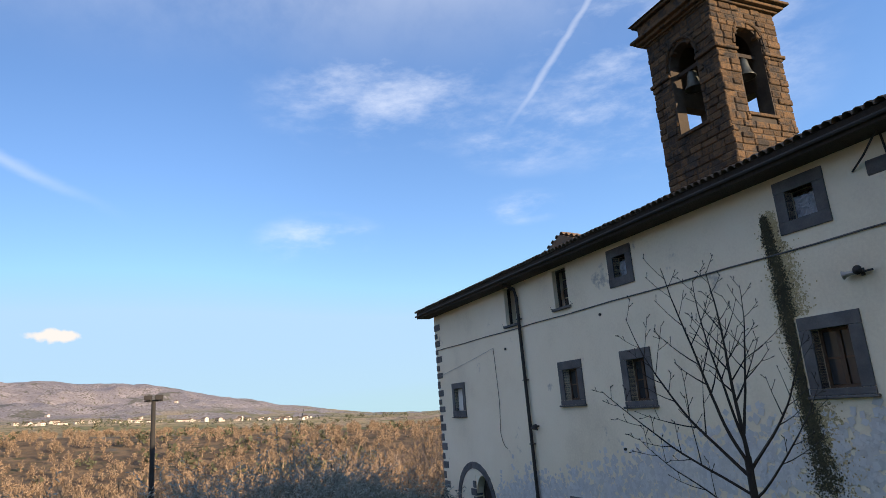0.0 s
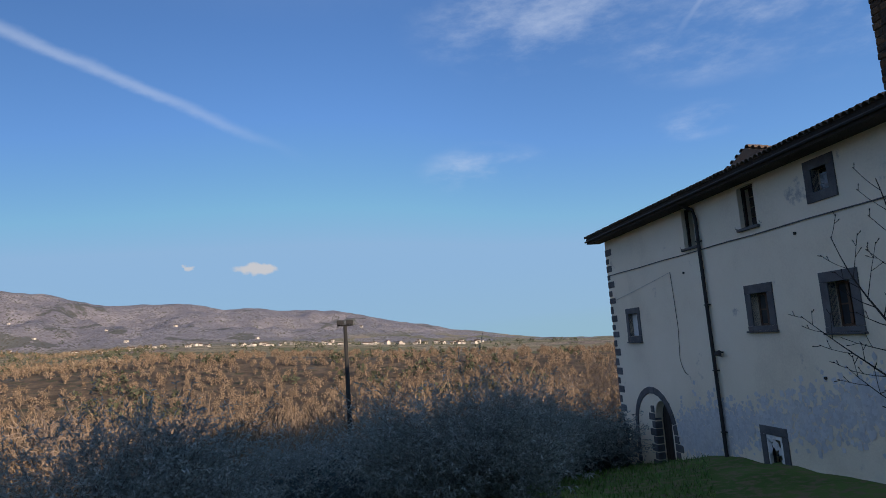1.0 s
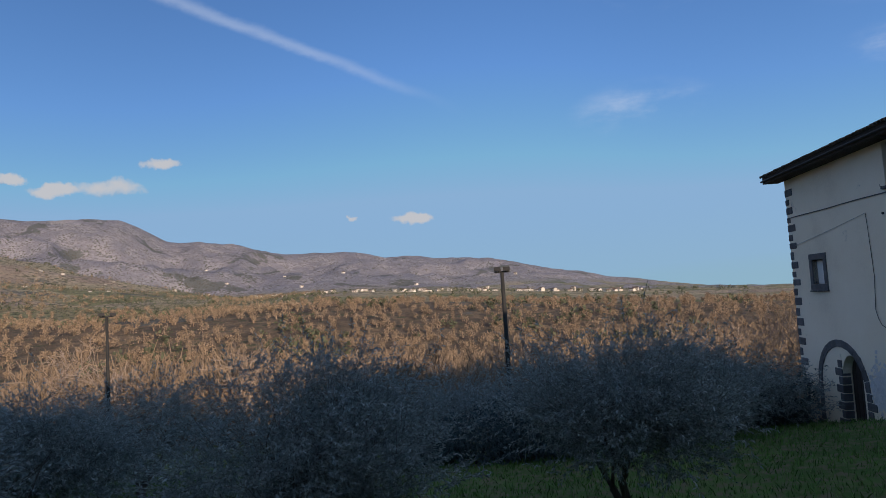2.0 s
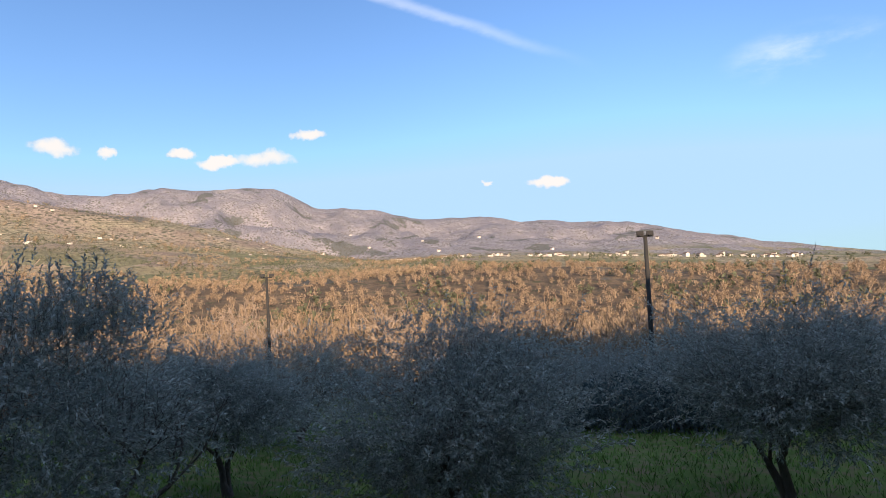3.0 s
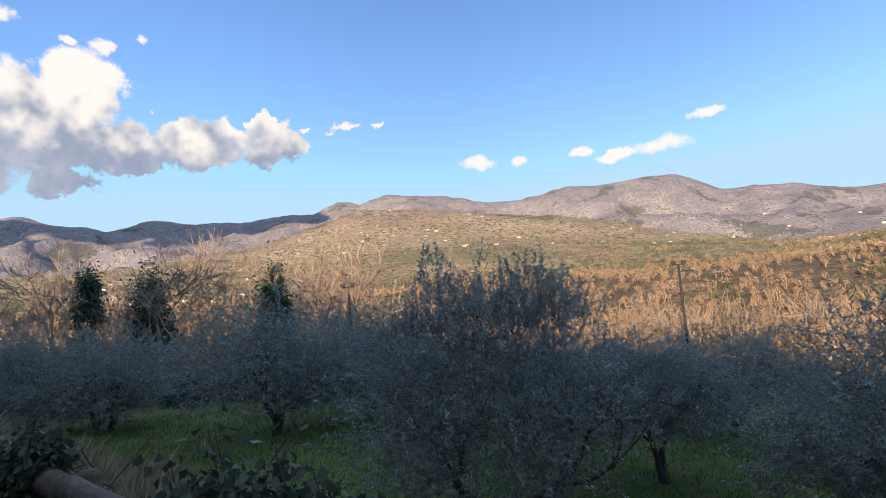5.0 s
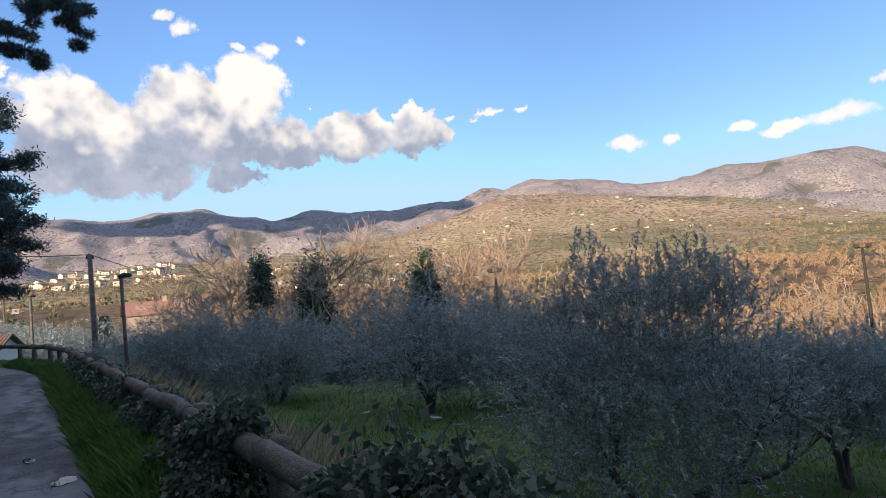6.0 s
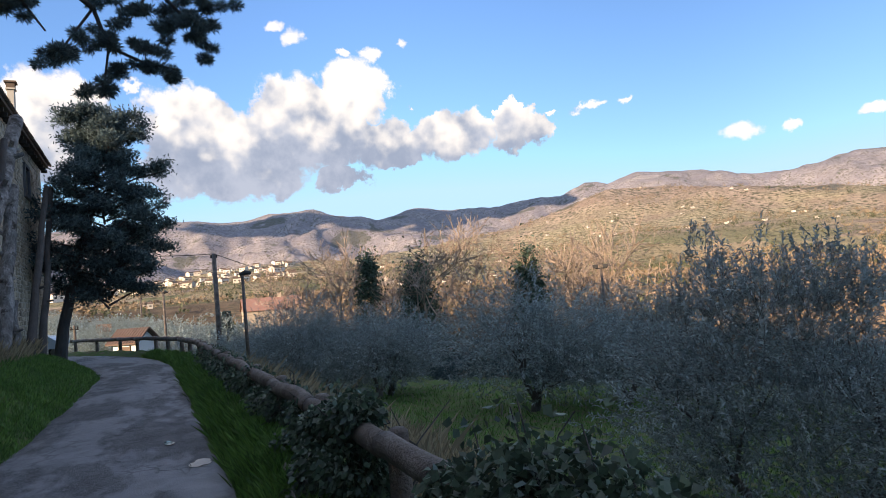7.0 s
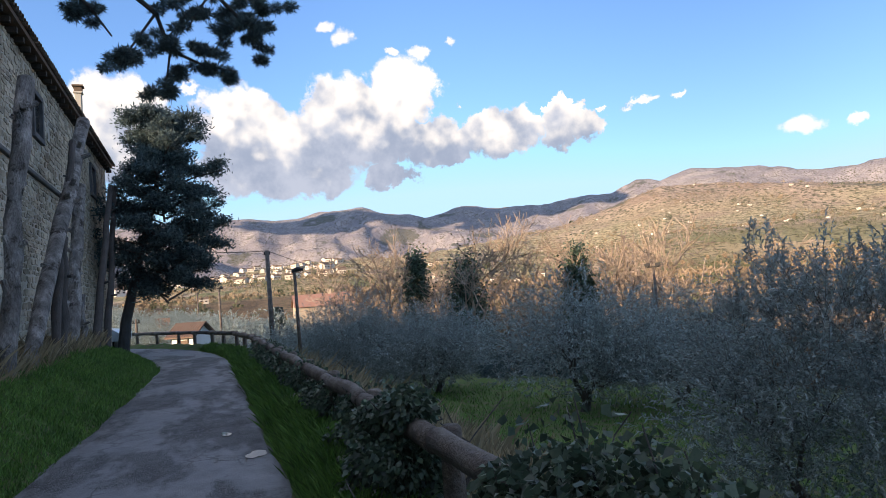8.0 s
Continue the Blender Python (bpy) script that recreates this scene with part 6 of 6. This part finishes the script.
# ---- poles and lamps ----
def flood_pole(az, d, top_el, r, heads, arm=0.0, mat=None, label="tall wooden lamp post with two floodlights"):
    p = ground_at(az, d)
    tall = EYE + d * math.tan(radians(top_el)) - p.z
    ob = thing("lamp_post", pose(p.x, p.y, p.z - 0.3, 0, 0, az), label, "lamp post", "lamp posts of the grove")
    part("pole", tube([(0, 0, 0), (0.03, 0, tall * 0.5), (0, 0, tall + 0.2)], [r, r * 0.9, r * 0.72], 9, 0.05), mat or M_POLE, ob, smooth=True)
    z = tall + 0.2
    part("cross_arm", box(-0.34, 0.34, -0.03, 0.03, z - 0.02, z + 0.05, 0.008), M_METAL, ob)
    for x in heads:
        head = part("floodlight", join(box(x - 0.13, x + 0.13, -0.16, 0.08, z + 0.06, z + 0.21, 0.02), box(x - 0.15, x + 0.15, -0.20, -0.16, z + 0.05, z + 0.23, 0.01)), M_METAL, ob)
        part("bracket", box(x - 0.03, x + 0.03, -0.05, 0.02, z + 0.03, z + 0.10), M_GREYMETAL, head)
    return ob


flood_pole(24.3, 29, 2.35, 0.115, (-0.20, 0.20))
flood_pole(57.0, 40, 0.25, 0.10, (-0.25, 0.3), label="wooden lamp post with flat floodlights")
flood_pole(85.4, 38, 0.9, 0.09, (-0.30, 0.25), mat=M_RAILWOOD, label="pale wooden lamp post among leafless trees")


def simple_pole(az, d, top_el, r, head, label):
    p = ground_at(az, d)
    tall = EYE + d * math.tan(radians(top_el)) - p.z
    ob = thing("street_lamp" if head else "utility_pole", pose(p.x, p.y, p.z - 0.3, 0, 0, az), label, "street lamp" if head else "utility pole")
    part("pole", tube([(0.05, 0, 0), (0, 0, tall + 0.3)], [r, r * 0.75], 9, 0.04), M_RAILWOOD, ob, smooth=True)
    if head:
        part("lamp_head", tube([(-0.09, 0, tall + 0.26), (0.10, 0, tall + 0.33), (0.32, 0, tall + 0.31)], [0.06, 0.09, 0.05], 8), M_METAL, ob)
    else:
        part("insulator", join(box(-0.2, 0.2, -0.04, 0.04, tall + 0.05, tall + 0.12), tube([(-0.15, 0, tall + 0.12), (-0.15, 0, tall + 0.24)], 0.04, 7), tube([(0.15, 0, tall + 0.12), (0.15, 0, tall + 0.24)], 0.04, 7)), M_METAL, ob)
    return ob, Vector((p.x, p.y, p.z + tall))


_, wire_top = simple_pole(118.5, 40, 4.75, 0.16, False, "grey wooden utility pole carrying a cable")
simple_pole(116.2, 24, 2.9, 0.07, True, "slim street lamp beside the lane")
simple_pole(122.6, 50, 1.8, 0.10, True, "street lamp farther down the lane")
simple_pole(124.4, 90, 1.6, 0.12, False, "far wooden utility pole")
simple_pole(128.9, 40, -0.2, 0.08, False, "short grey post beside the lane")


def sag(a, b, drop, r):
    pts = [a.lerp(b, i / 14) - Vector((0, 0, drop * 4 * (i / 14) * (1 - i / 14))) for i in range(15)]
    return tube(pts, r, 5)


far_house = direction(109.0) * 118 + Vector((0, 0, 4.5))
wire = thing("overhead_cable", None, "thin black overhead cable between pole and houses", "cable")
part("span", sag(wire_top, direction(130.5) * 42 + Vector((0, 0, 6.0)), 0.3, 0.022), M_METAL, wire)
part("span", sag(wire_top, far_house, 0.5, 0.022), M_METAL, wire)

# ---- small buildings beyond the bend ----
def cottage(name, az, d, wide, deep, wall_h, roof_h, turn, wall_mat, roof_mat, label, openings=True, lift=0.0):
    p = ground_at(az, d)
    ob = thing(name, pose(p.x, p.y, p.z - 0.2 + lift, 0, 0, turn), label, "house")
    w, e = wide / 2, deep / 2
    part("wall", ([Vector(v) for v in ((-w, -e, 0), (w, -e, 0), (w, e, 0), (-w, e, 0), (-w, -e, wall_h), (w, -e, wall_h), (w, e, wall_h), (-w, e, wall_h), (-w, 0, wall_h + roof_h * 0.97), (w, 0, wall_h + roof_h * 0.97))],
                  [(0, 1, 5, 4), (2, 3, 7, 6), (1, 2, 6, 9, 5), (3, 0, 4, 8, 7), (3, 2, 1, 0)]), wall_mat, ob)
    o, t = 0.3, 0.1
    for sgn in (-1, 1):
        sl = roof_h / e
        lo, hi = wall_h - o * sl, wall_h + roof_h
        v = [Vector((x, y, z + dz)) for dz in (0.02, t) for x, y, z in ((-w - o, sgn * (e + o), lo), (w + o, sgn * (e + o), lo), (w + o, 0, hi), (-w - o, 0, hi))]
        rp = part("roof", (v, [(0, 1, 2, 3), (7, 6, 5, 4), (0, 4, 5, 1), (1, 5, 6, 2), (2, 6, 7, 3), (3, 7, 4, 0)]), roof_mat, ob)
        if d < 60:
            for x in np.arange(-w - o + 0.08, w + o, 0.2):
                part("tile", tube([(x, sgn * (e + o), lo + t), (x, 0, hi + t)], 0.055, 6), roof_mat, rp)
    if openings:
        n = max(1, int(wide / 3))
        for i in range(n):
            x = -w + wide * (i + 0.5) / n
            win = part("window", box(x - 0.45, x + 0.45, -e - 0.03, -e + 0.05, wall_h * 0.45, wall_h * 0.45 + 1.1), M_GLASS, ob)
            for x0 in (x - 0.95, x + 0.47):
                part("shutter", box(x0, x0 + 0.48, -e - 0.05, -e - 0.005, wall_h * 0.45, wall_h * 0.45 + 1.1), M_BROWNWOOD, win)
    return ob


M_SHEDTILE = material("brown_clay_tile", [(0.10, 0.068, 0.055), (0.16, 0.105, 0.085), (0.13, 0.105, 0.09)], 1.5, 0.9, 0.4, 9)
M_OCHRE = material("ochre_render", [(0.40, 0.32, 0.235), (0.50, 0.41, 0.31)], 0.5, 0.9, 0.2, 20, per_object=0.15)
M_PALEWALL = material("pale_render", [(0.50, 0.44, 0.37), (0.68, 0.61, 0.52)], 0.5, 0.9, 0.2, 20, per_object=0.25)
shed = cottage("shed", 124.9, 44, 1.7, 1.5, 2.35, 0.6, 125 - 40, M_WHITEPAINT, M_SHEDTILE, "small white shed with a clay tile roof", False, 0.35)
part("door", join(box(-0.35, 0.35, -0.80, -0.745, 0.1, 2.0, 0.01), box(-0.41, -0.35, -0.82, -0.745, 0.1, 2.05), box(0.35, 0.41, -0.82, -0.745, 0.1, 2.05)), M_BROWNWOOD, shed)
red = cottage("country_house", 114.2, 112, 9.4, 8.0, 9.0, 1.9, 114 + 6, M_OCHRE, M_REDTILE, "ochre country house with a red tile roof", lift=-1.2)
part("chimney", box(1.0, 1.6, -0.3, 0.3, 10.2, 11.7), M_OCHRE, red)
cottage("garden_shrine", 127.1, 84, 1.0, 0.9, 3.6, 0.5, 128, M_OCHRE, M_TILE, "small ochre shrine among the olives", False)

# village houses and farms on the slopes
VILLAGE = cottage("village_house", 124.0, 640, 8.5, 7, 4.6, 1.7, 124, M_PALEWALL, M_TILE, "pale village house with a clay tile roof")
VILLAGE["group"] = "houses of the far villages"
rng = random.Random(8)


def far_house_at(az, d, scale):
    p = ground_at(az, d)
    copy_thing(VILLAGE, pose(p.x, p.y, p.z - 0.5, 0, 0, az + rng.uniform(-60, 60)) @ Matrix.Diagonal((scale, scale, scale * rng.uniform(0.8, 1.15), 1)))


for i in range(150):
    far_house_at(rng.uniform(112, 133), rng.uniform(1000, 1700), rng.uniform(1.2, 2.0))
for i in range(70):
    far_house_at(rng.uniform(12, 46), rng.uniform(1250, 1600), rng.uniform(0.8, 1.4))
for i in range(50):
    far_house_at(rng.uniform(50, 96), rng.uniform(1150, 1700), rng.uniform(0.4, 0.8))
for i in range(16):
    far_house_at(rng.uniform(18, 50), rng.uniform(2000, 3000), rng.uniform(1.0, 1.6))
for i in range(20):
    far_house_at(rng.uniform(92, 113), rng.uniform(700, 1400), rng.uniform(0.6, 1.0))

# ---- wall details of the farmhouse ----
def flakes(centres, spread, n, size, mat, name, label, seed, y=-0.006):
    """Small scales of growth or loose paint lying on the front wall."""
    rng = np.random.default_rng(seed)
    c = np.array(centres)
    f = rng.random(n) * (len(c) - 1)
    i = np.minimum(f.astype(int), len(c) - 2)
    p = c[i] + (c[i + 1] - c[i]) * (f - i)[:, None]
    uv = p[:, :2] + rng.normal(size=(n, 2)) * p[:, 2:3] * spread
    on_wall = np.ones(n, bool)
    for u0, u1, z0, z1, _ in WINDOWS:
        on_wall &= ~((uv[:, 0] > u0 - 0.05) & (uv[:, 0] < u1 + 0.05) & (uv[:, 1] > z0 - 0.12) & (uv[:, 1] < z1 + 0.05))
    uv = uv[on_wall]
    n = len(uv)
    s = size * (0.4 + rng.random(n))
    a = rng.random(n) * 6.28
    k = np.arange(4) * np.pi / 2
    x = uv[:, 0:1] + np.cos(a[:, None] + k) * s[:, None] * (0.7 + 0.6 * rng.random((n, 4)))
    z = uv[:, 1:2] + np.sin(a[:, None] + k) * s[:, None] * (0.7 + 0.6 * rng.random((n, 4)))
    yy = np.full_like(x, y) - 0.006 * rng.random((n, 1)) - 0.01 * (rng.random((n, 4)) < 0.3)
    part(name, quads(name, np.stack([x, yy, z], -1), mat), None, farmhouse, label)


M_MOSS = island_tint(material("black_green_moss", [(0.03, 0.03, 0.02), (0.09, 0.082, 0.045)], 2.0, 0.95, 0.0), 0.5)
M_LICHEN = island_tint(material("yellow_lichen", [(0.40, 0.32, 0.17), (0.55, 0.46, 0.28)], 3.0, 0.95, 0.0), 0.2)
M_OLDBLUE = island_tint(material("old_blue_limewash", [(0.52, 0.54, 0.58), (0.66, 0.65, 0.62)], 1.2, 0.95, 0.0), 0.10)
streak = [(19.08, 5.15, 0.10), (19.12, 4.6, 0.18), (19.2, 3.8, 0.22), (19.2, 3.0, 0.25), (19.25, 2.2, 0.22), (19.22, 1.4, 0.22), (19.25, 0.8, 0.25), (19.3, 0.2, 0.32), (19.35, -0.5, 0.45)]
flakes([(u + 0.12, z, w) for u, z, w in streak], 0.8, 9000, 0.022, M_LICHEN, "lichen", "yellowish lichen round the wet streak", 1, -0.003)
flakes(streak, 0.40, 15000, 0.016, M_MOSS, "moss", "black moss down the wet wall", 2, -0.012)
flakes([(5.6, -2.2, 0.4), (7.0, -2.0, 0.6), (9.0, -1.6, 0.5), (14.0, -0.6, 0.5), (17.5, 0.0, 0.5), (21.0, 0.2, 0.5)], 0.8, 4200, 0.09, M_OLDBLUE, "limewash", "worn pale blue limewash low on the wall", 3, -0.003)
speakers = thing("horn_loudspeaker", HOUSE @ pose(20.95, 0, 3.55) @ Matrix.Diagonal((0.6, 0.6, 0.6, 1)), "pair of grey horn loudspeakers fixed to the wall", "loudspeaker")
part("bracket", join(box(-0.5, 0.35, -0.10, -0.05, -0.03, 0.03), box(-0.05, 0.05, -0.06, 0.0, -0.12, 0.12)), M_METAL, speakers)
part("horn", tube([(-0.05, -0.16, 0), (-0.25, -0.2, 0), (-0.42, -0.24, -0.01), (-0.5, -0.26, -0.02)], [0.05, 0.06, 0.10, 0.15], 14), M_GREYMETAL, speakers, smooth=True)
part("horn", tube([(0.05, -0.14, 0.02), (0.10, -0.3, 0.02), (0.12, -0.42, 0.02), (0.13, -0.48, 0.02)], [0.05, 0.06, 0.10, 0.15], 14), M_METAL, speakers, smooth=True)
part("cable_bracket", tube([(21.2, -0.02, 5.45), (21.6, -0.25, 5.6), (22.0, -0.3, 6.0)], 0.02, 5), M_METAL, farmhouse)
part("cable", tube([(21.85, -0.03, 6.0), (21.9, -0.04, 5.4), (21.95, -0.03, 4.9), (22.05, -0.04, 4.4)], 0.02, 5), M_METAL, farmhouse)

# ---- parked car behind the bank ----
def small_car():
    p = lane_point(35.8, -1.0)
    ob = thing("car", pose(p.x, p.y, 0.28, 0, 0, math.degrees(lane_turn) + 75), "small pale blue car parked at the lane's edge", "car")
    prof = [(-1.8, 0.25), (-1.85, 0.62), (-1.55, 0.82), (-0.9, 0.88), (-0.35, 1.32), (0.75, 1.36), (1.45, 0.92), (1.75, 0.86), (1.8, 0.3)]
    verts = [Vector((x, y, z)) for y in (-0.78, 0.78) for x, z in prof]
    n = len(prof)
    part("body", (verts, [list(range(n))[::-1], [n + i for i in range(n)]] + [(i, (i + 1) % n, (i + 1) % n + n, i + n) for i in range(n)]), M_CAR, ob)
    for y in (-0.79, 0.79):
        part("side_window", box(-0.45, 0.95, y - 0.004, y + 0.004, 0.92, 1.26), M_GLASS, ob)
        for x in (-1.15, 1.15):
            wheel = part("wheel", tube([(x, y - 0.08, 0.05), (x, y + 0.08, 0.05)], 0.29, 16), M_METAL, ob)
            part("rim", tube([(x, y - 0.09, 0.05), (x, y + 0.09, 0.05)], 0.17, 12), M_GREYMETAL, wheel)
    for y in (-0.55, 0.55):
        part("headlight", box(-1.88, -1.80, y - 0.15, y + 0.15, 0.55, 0.68), M_WHITEPAINT, ob)


M_CAR = material("pale_blue_car_paint", [(0.42, 0.50, 0.58), (0.46, 0.54, 0.62)], 1.0, 0.2, 0.0)
small_car()

# ---- rubble stones of the long house: the stretch nearest the lane singly, the rest joined ----
def pebble(rr):
    """A rough building stone: a block whose front is smaller than its back, with uneven corners."""
    v = [Vector((x * 0.5, 0.5, z * 0.5)) for x, z in ((-1, -1), (1, -1), (1, 1), (-1, 1))]
    for k in range(8):
        a = 2 * math.pi * (k + 0.5) / 8
        v.append(Vector((0.56 * math.cos(a) * rr.uniform(0.8, 1.0), -0.5 + rr.uniform(0, 0.25), 0.56 * math.sin(a) * rr.uniform(0.8, 1.0))))
    f = [[4 + k for k in range(8)][::-1]]
    ring = (2, 2, 3, 3, 0, 0, 1, 1)
    for k in range(8):
        a, b = ring[k], ring[(k + 1) % 8]
        f.append((4 + k, 4 + (k + 1) % 8, b) if a == b else (4 + k, 4 + (k + 1) % 8, b, a))
    return v, f


STONES = []
for i in range(6):
    rr = random.Random(900 + i)
    v, f = pebble(rr)
    STONES.append(mesh_of("stone", [Vector((q.x * (1 + rr.uniform(-0.10, 0.10)), q.y, q.z * (1 + rr.uniform(-0.12, 0.12)))) for q in v], f, M_RUBBLE))
stone_wall = [o for o in stone_house.children if o.name.startswith("wall")][0]
rr = random.Random(17)
joined, single = [], 0
z = -0.2
while z < SEAVE - 0.1:
    h = 0.10 + 0.12 * rr.random()
    x = 0.05 + 0.2 * rr.random()
    while x < 27:
        w = 0.12 + 0.30 * rr.random() ** 1.5
        c = x + w / 2
        clear = not any(a - 0.16 - w / 2 < c < b + 0.16 + w / 2 and lo - 0.16 - h / 2 < z + h / 2 < hi + 0.16 + h / 2 for a, b, lo, hi in swin) and not (5.55 < z + h and z < 5.8 and x > 7.8)
        if clear and rr.random() < 0.93:
            m = pose(c, 0.01 + 0.02 * rr.random(), z + h / 2 + rr.uniform(-0.02, 0.02), 0, rr.uniform(-11, 11), 0) @ Matrix.Diagonal((w - 0.015, 0.08 + 0.05 * rr.random(), h * rr.uniform(0.75, 1.05) - 0.01, 1))
            if 15.5 < x < 21 and 1.0 < z < 5.5 and single < 300:
                part("stone", STONES[single % 6], None, stone_wall, m=m)
                single += 1
            else:
                joined.append(shift((STONES[rr.randrange(6)].vertices and [v.co for v in STONES[rr.randrange(6)].vertices], [tuple(p.vertices) for p in STONES[0].polygons]), m))
        x += w
    z += h
tagged(part("stonework", join(*joined), island_tint(material("rubble_stone_rest", [(0.20, 0.175, 0.13), (0.36, 0.315, 0.245), (0.52, 0.46, 0.36)], 0.9, 0.95, 0.5, 10), 0.35), stone_wall), kind="stuff")
part("brick_patch", join(*[box(18.2 + (i % 5) * 0.26 + (0.13 if (i // 5) % 2 else 0), 18.44 + (i % 5) * 0.26 + (0.13 if (i // 5) % 2 else 0), -0.075, 0.05, 6.0 + (i // 5) * 0.075, 6.06 + (i // 5) * 0.075) for i in range(30)]), M_REDTILE, stone_house, "patch of red brick")

# ---- grass and dry stalks ----
def blades(name, label, mat, x, y, rng, tall, wide):
    z = height(x, y)
    n = len(x)
    b = np.stack([x, y, z - 0.01], 1)
    a = rng.random(n) * 6.28
    side = np.stack([np.cos(a), np.sin(a), 0 * a], 1) * (wide * (0.6 + 0.8 * rng.random((n, 1))))
    h = tall * (0.45 + 0.9 * rng.random(n)) * (1.0 + 0.55 * fractal(x, y, 1.1, 3))
    tip = b + np.stack([rng.normal(size=n) * 0.4 * h, rng.normal(size=n) * 0.4 * h, h], 1)
    mid = b * 0.5 + tip * 0.5 + np.array([0, 0, 1.0]) * h[:, None] * 0.12
    q = np.stack([b - side, b + side, mid + side * 0.7, tip], 1)
    thing(name, None, label, "grass", kind="stuff", data=quads(name, q, mat))


def lane_xy(s, q):
    q = q + lane_offset(s)
    return LANE.x + U.x * s + N.x * q, LANE.y + U.y * s + N.y * q


rng = np.random.default_rng(55)
n = 95000
s = 3.5 + 30 * rng.random(n) ** 1.3
q = -1.22 + bank_shift(s) - 2.1 * rng.random(n)
blades("bank_grass", "short green grass on the lane's bank", M_GRASS, *lane_xy(s, q), rng, 0.08, 0.008)
n = 60000
s, q = 3.0 + 26 * rng.random(n) ** 1.3, 1.46 + 0.55 * rng.random(n) ** 0.8
blades("verge_grass", "tufted grass along the road's edge", M_GRASS, *lane_xy(s, q), rng, 0.15, 0.006)
n = 9000
s, q = 4 + 24 * rng.random(n), -2.25 - 1.1 * rng.random(n) ** 0.7
blades("dry_grass", "dry brown stalks at the foot of the stone house", M_DRYGRASS, *lane_xy(s, q), rng, 0.36, 0.005)
n = 60000
az, d = np.radians(-5 + 118 * rng.random(n)), 9.5 + 22 * rng.random(n) ** 0.9
blades("grove_grass", "green grass under the olive trees", M_GRASS, -np.sin(az) * d, np.cos(az) * d, rng, 0.13, 0.012)
n = 16000
s, q = -2 + 22 * rng.random(n), 2.5 + 3.5 * rng.random(n)
blades("slope_stalks", "thin dry stalks on the slope below the rail", M_DRYGRASS, *lane_xy(s, q), rng, 0.38, 0.005)
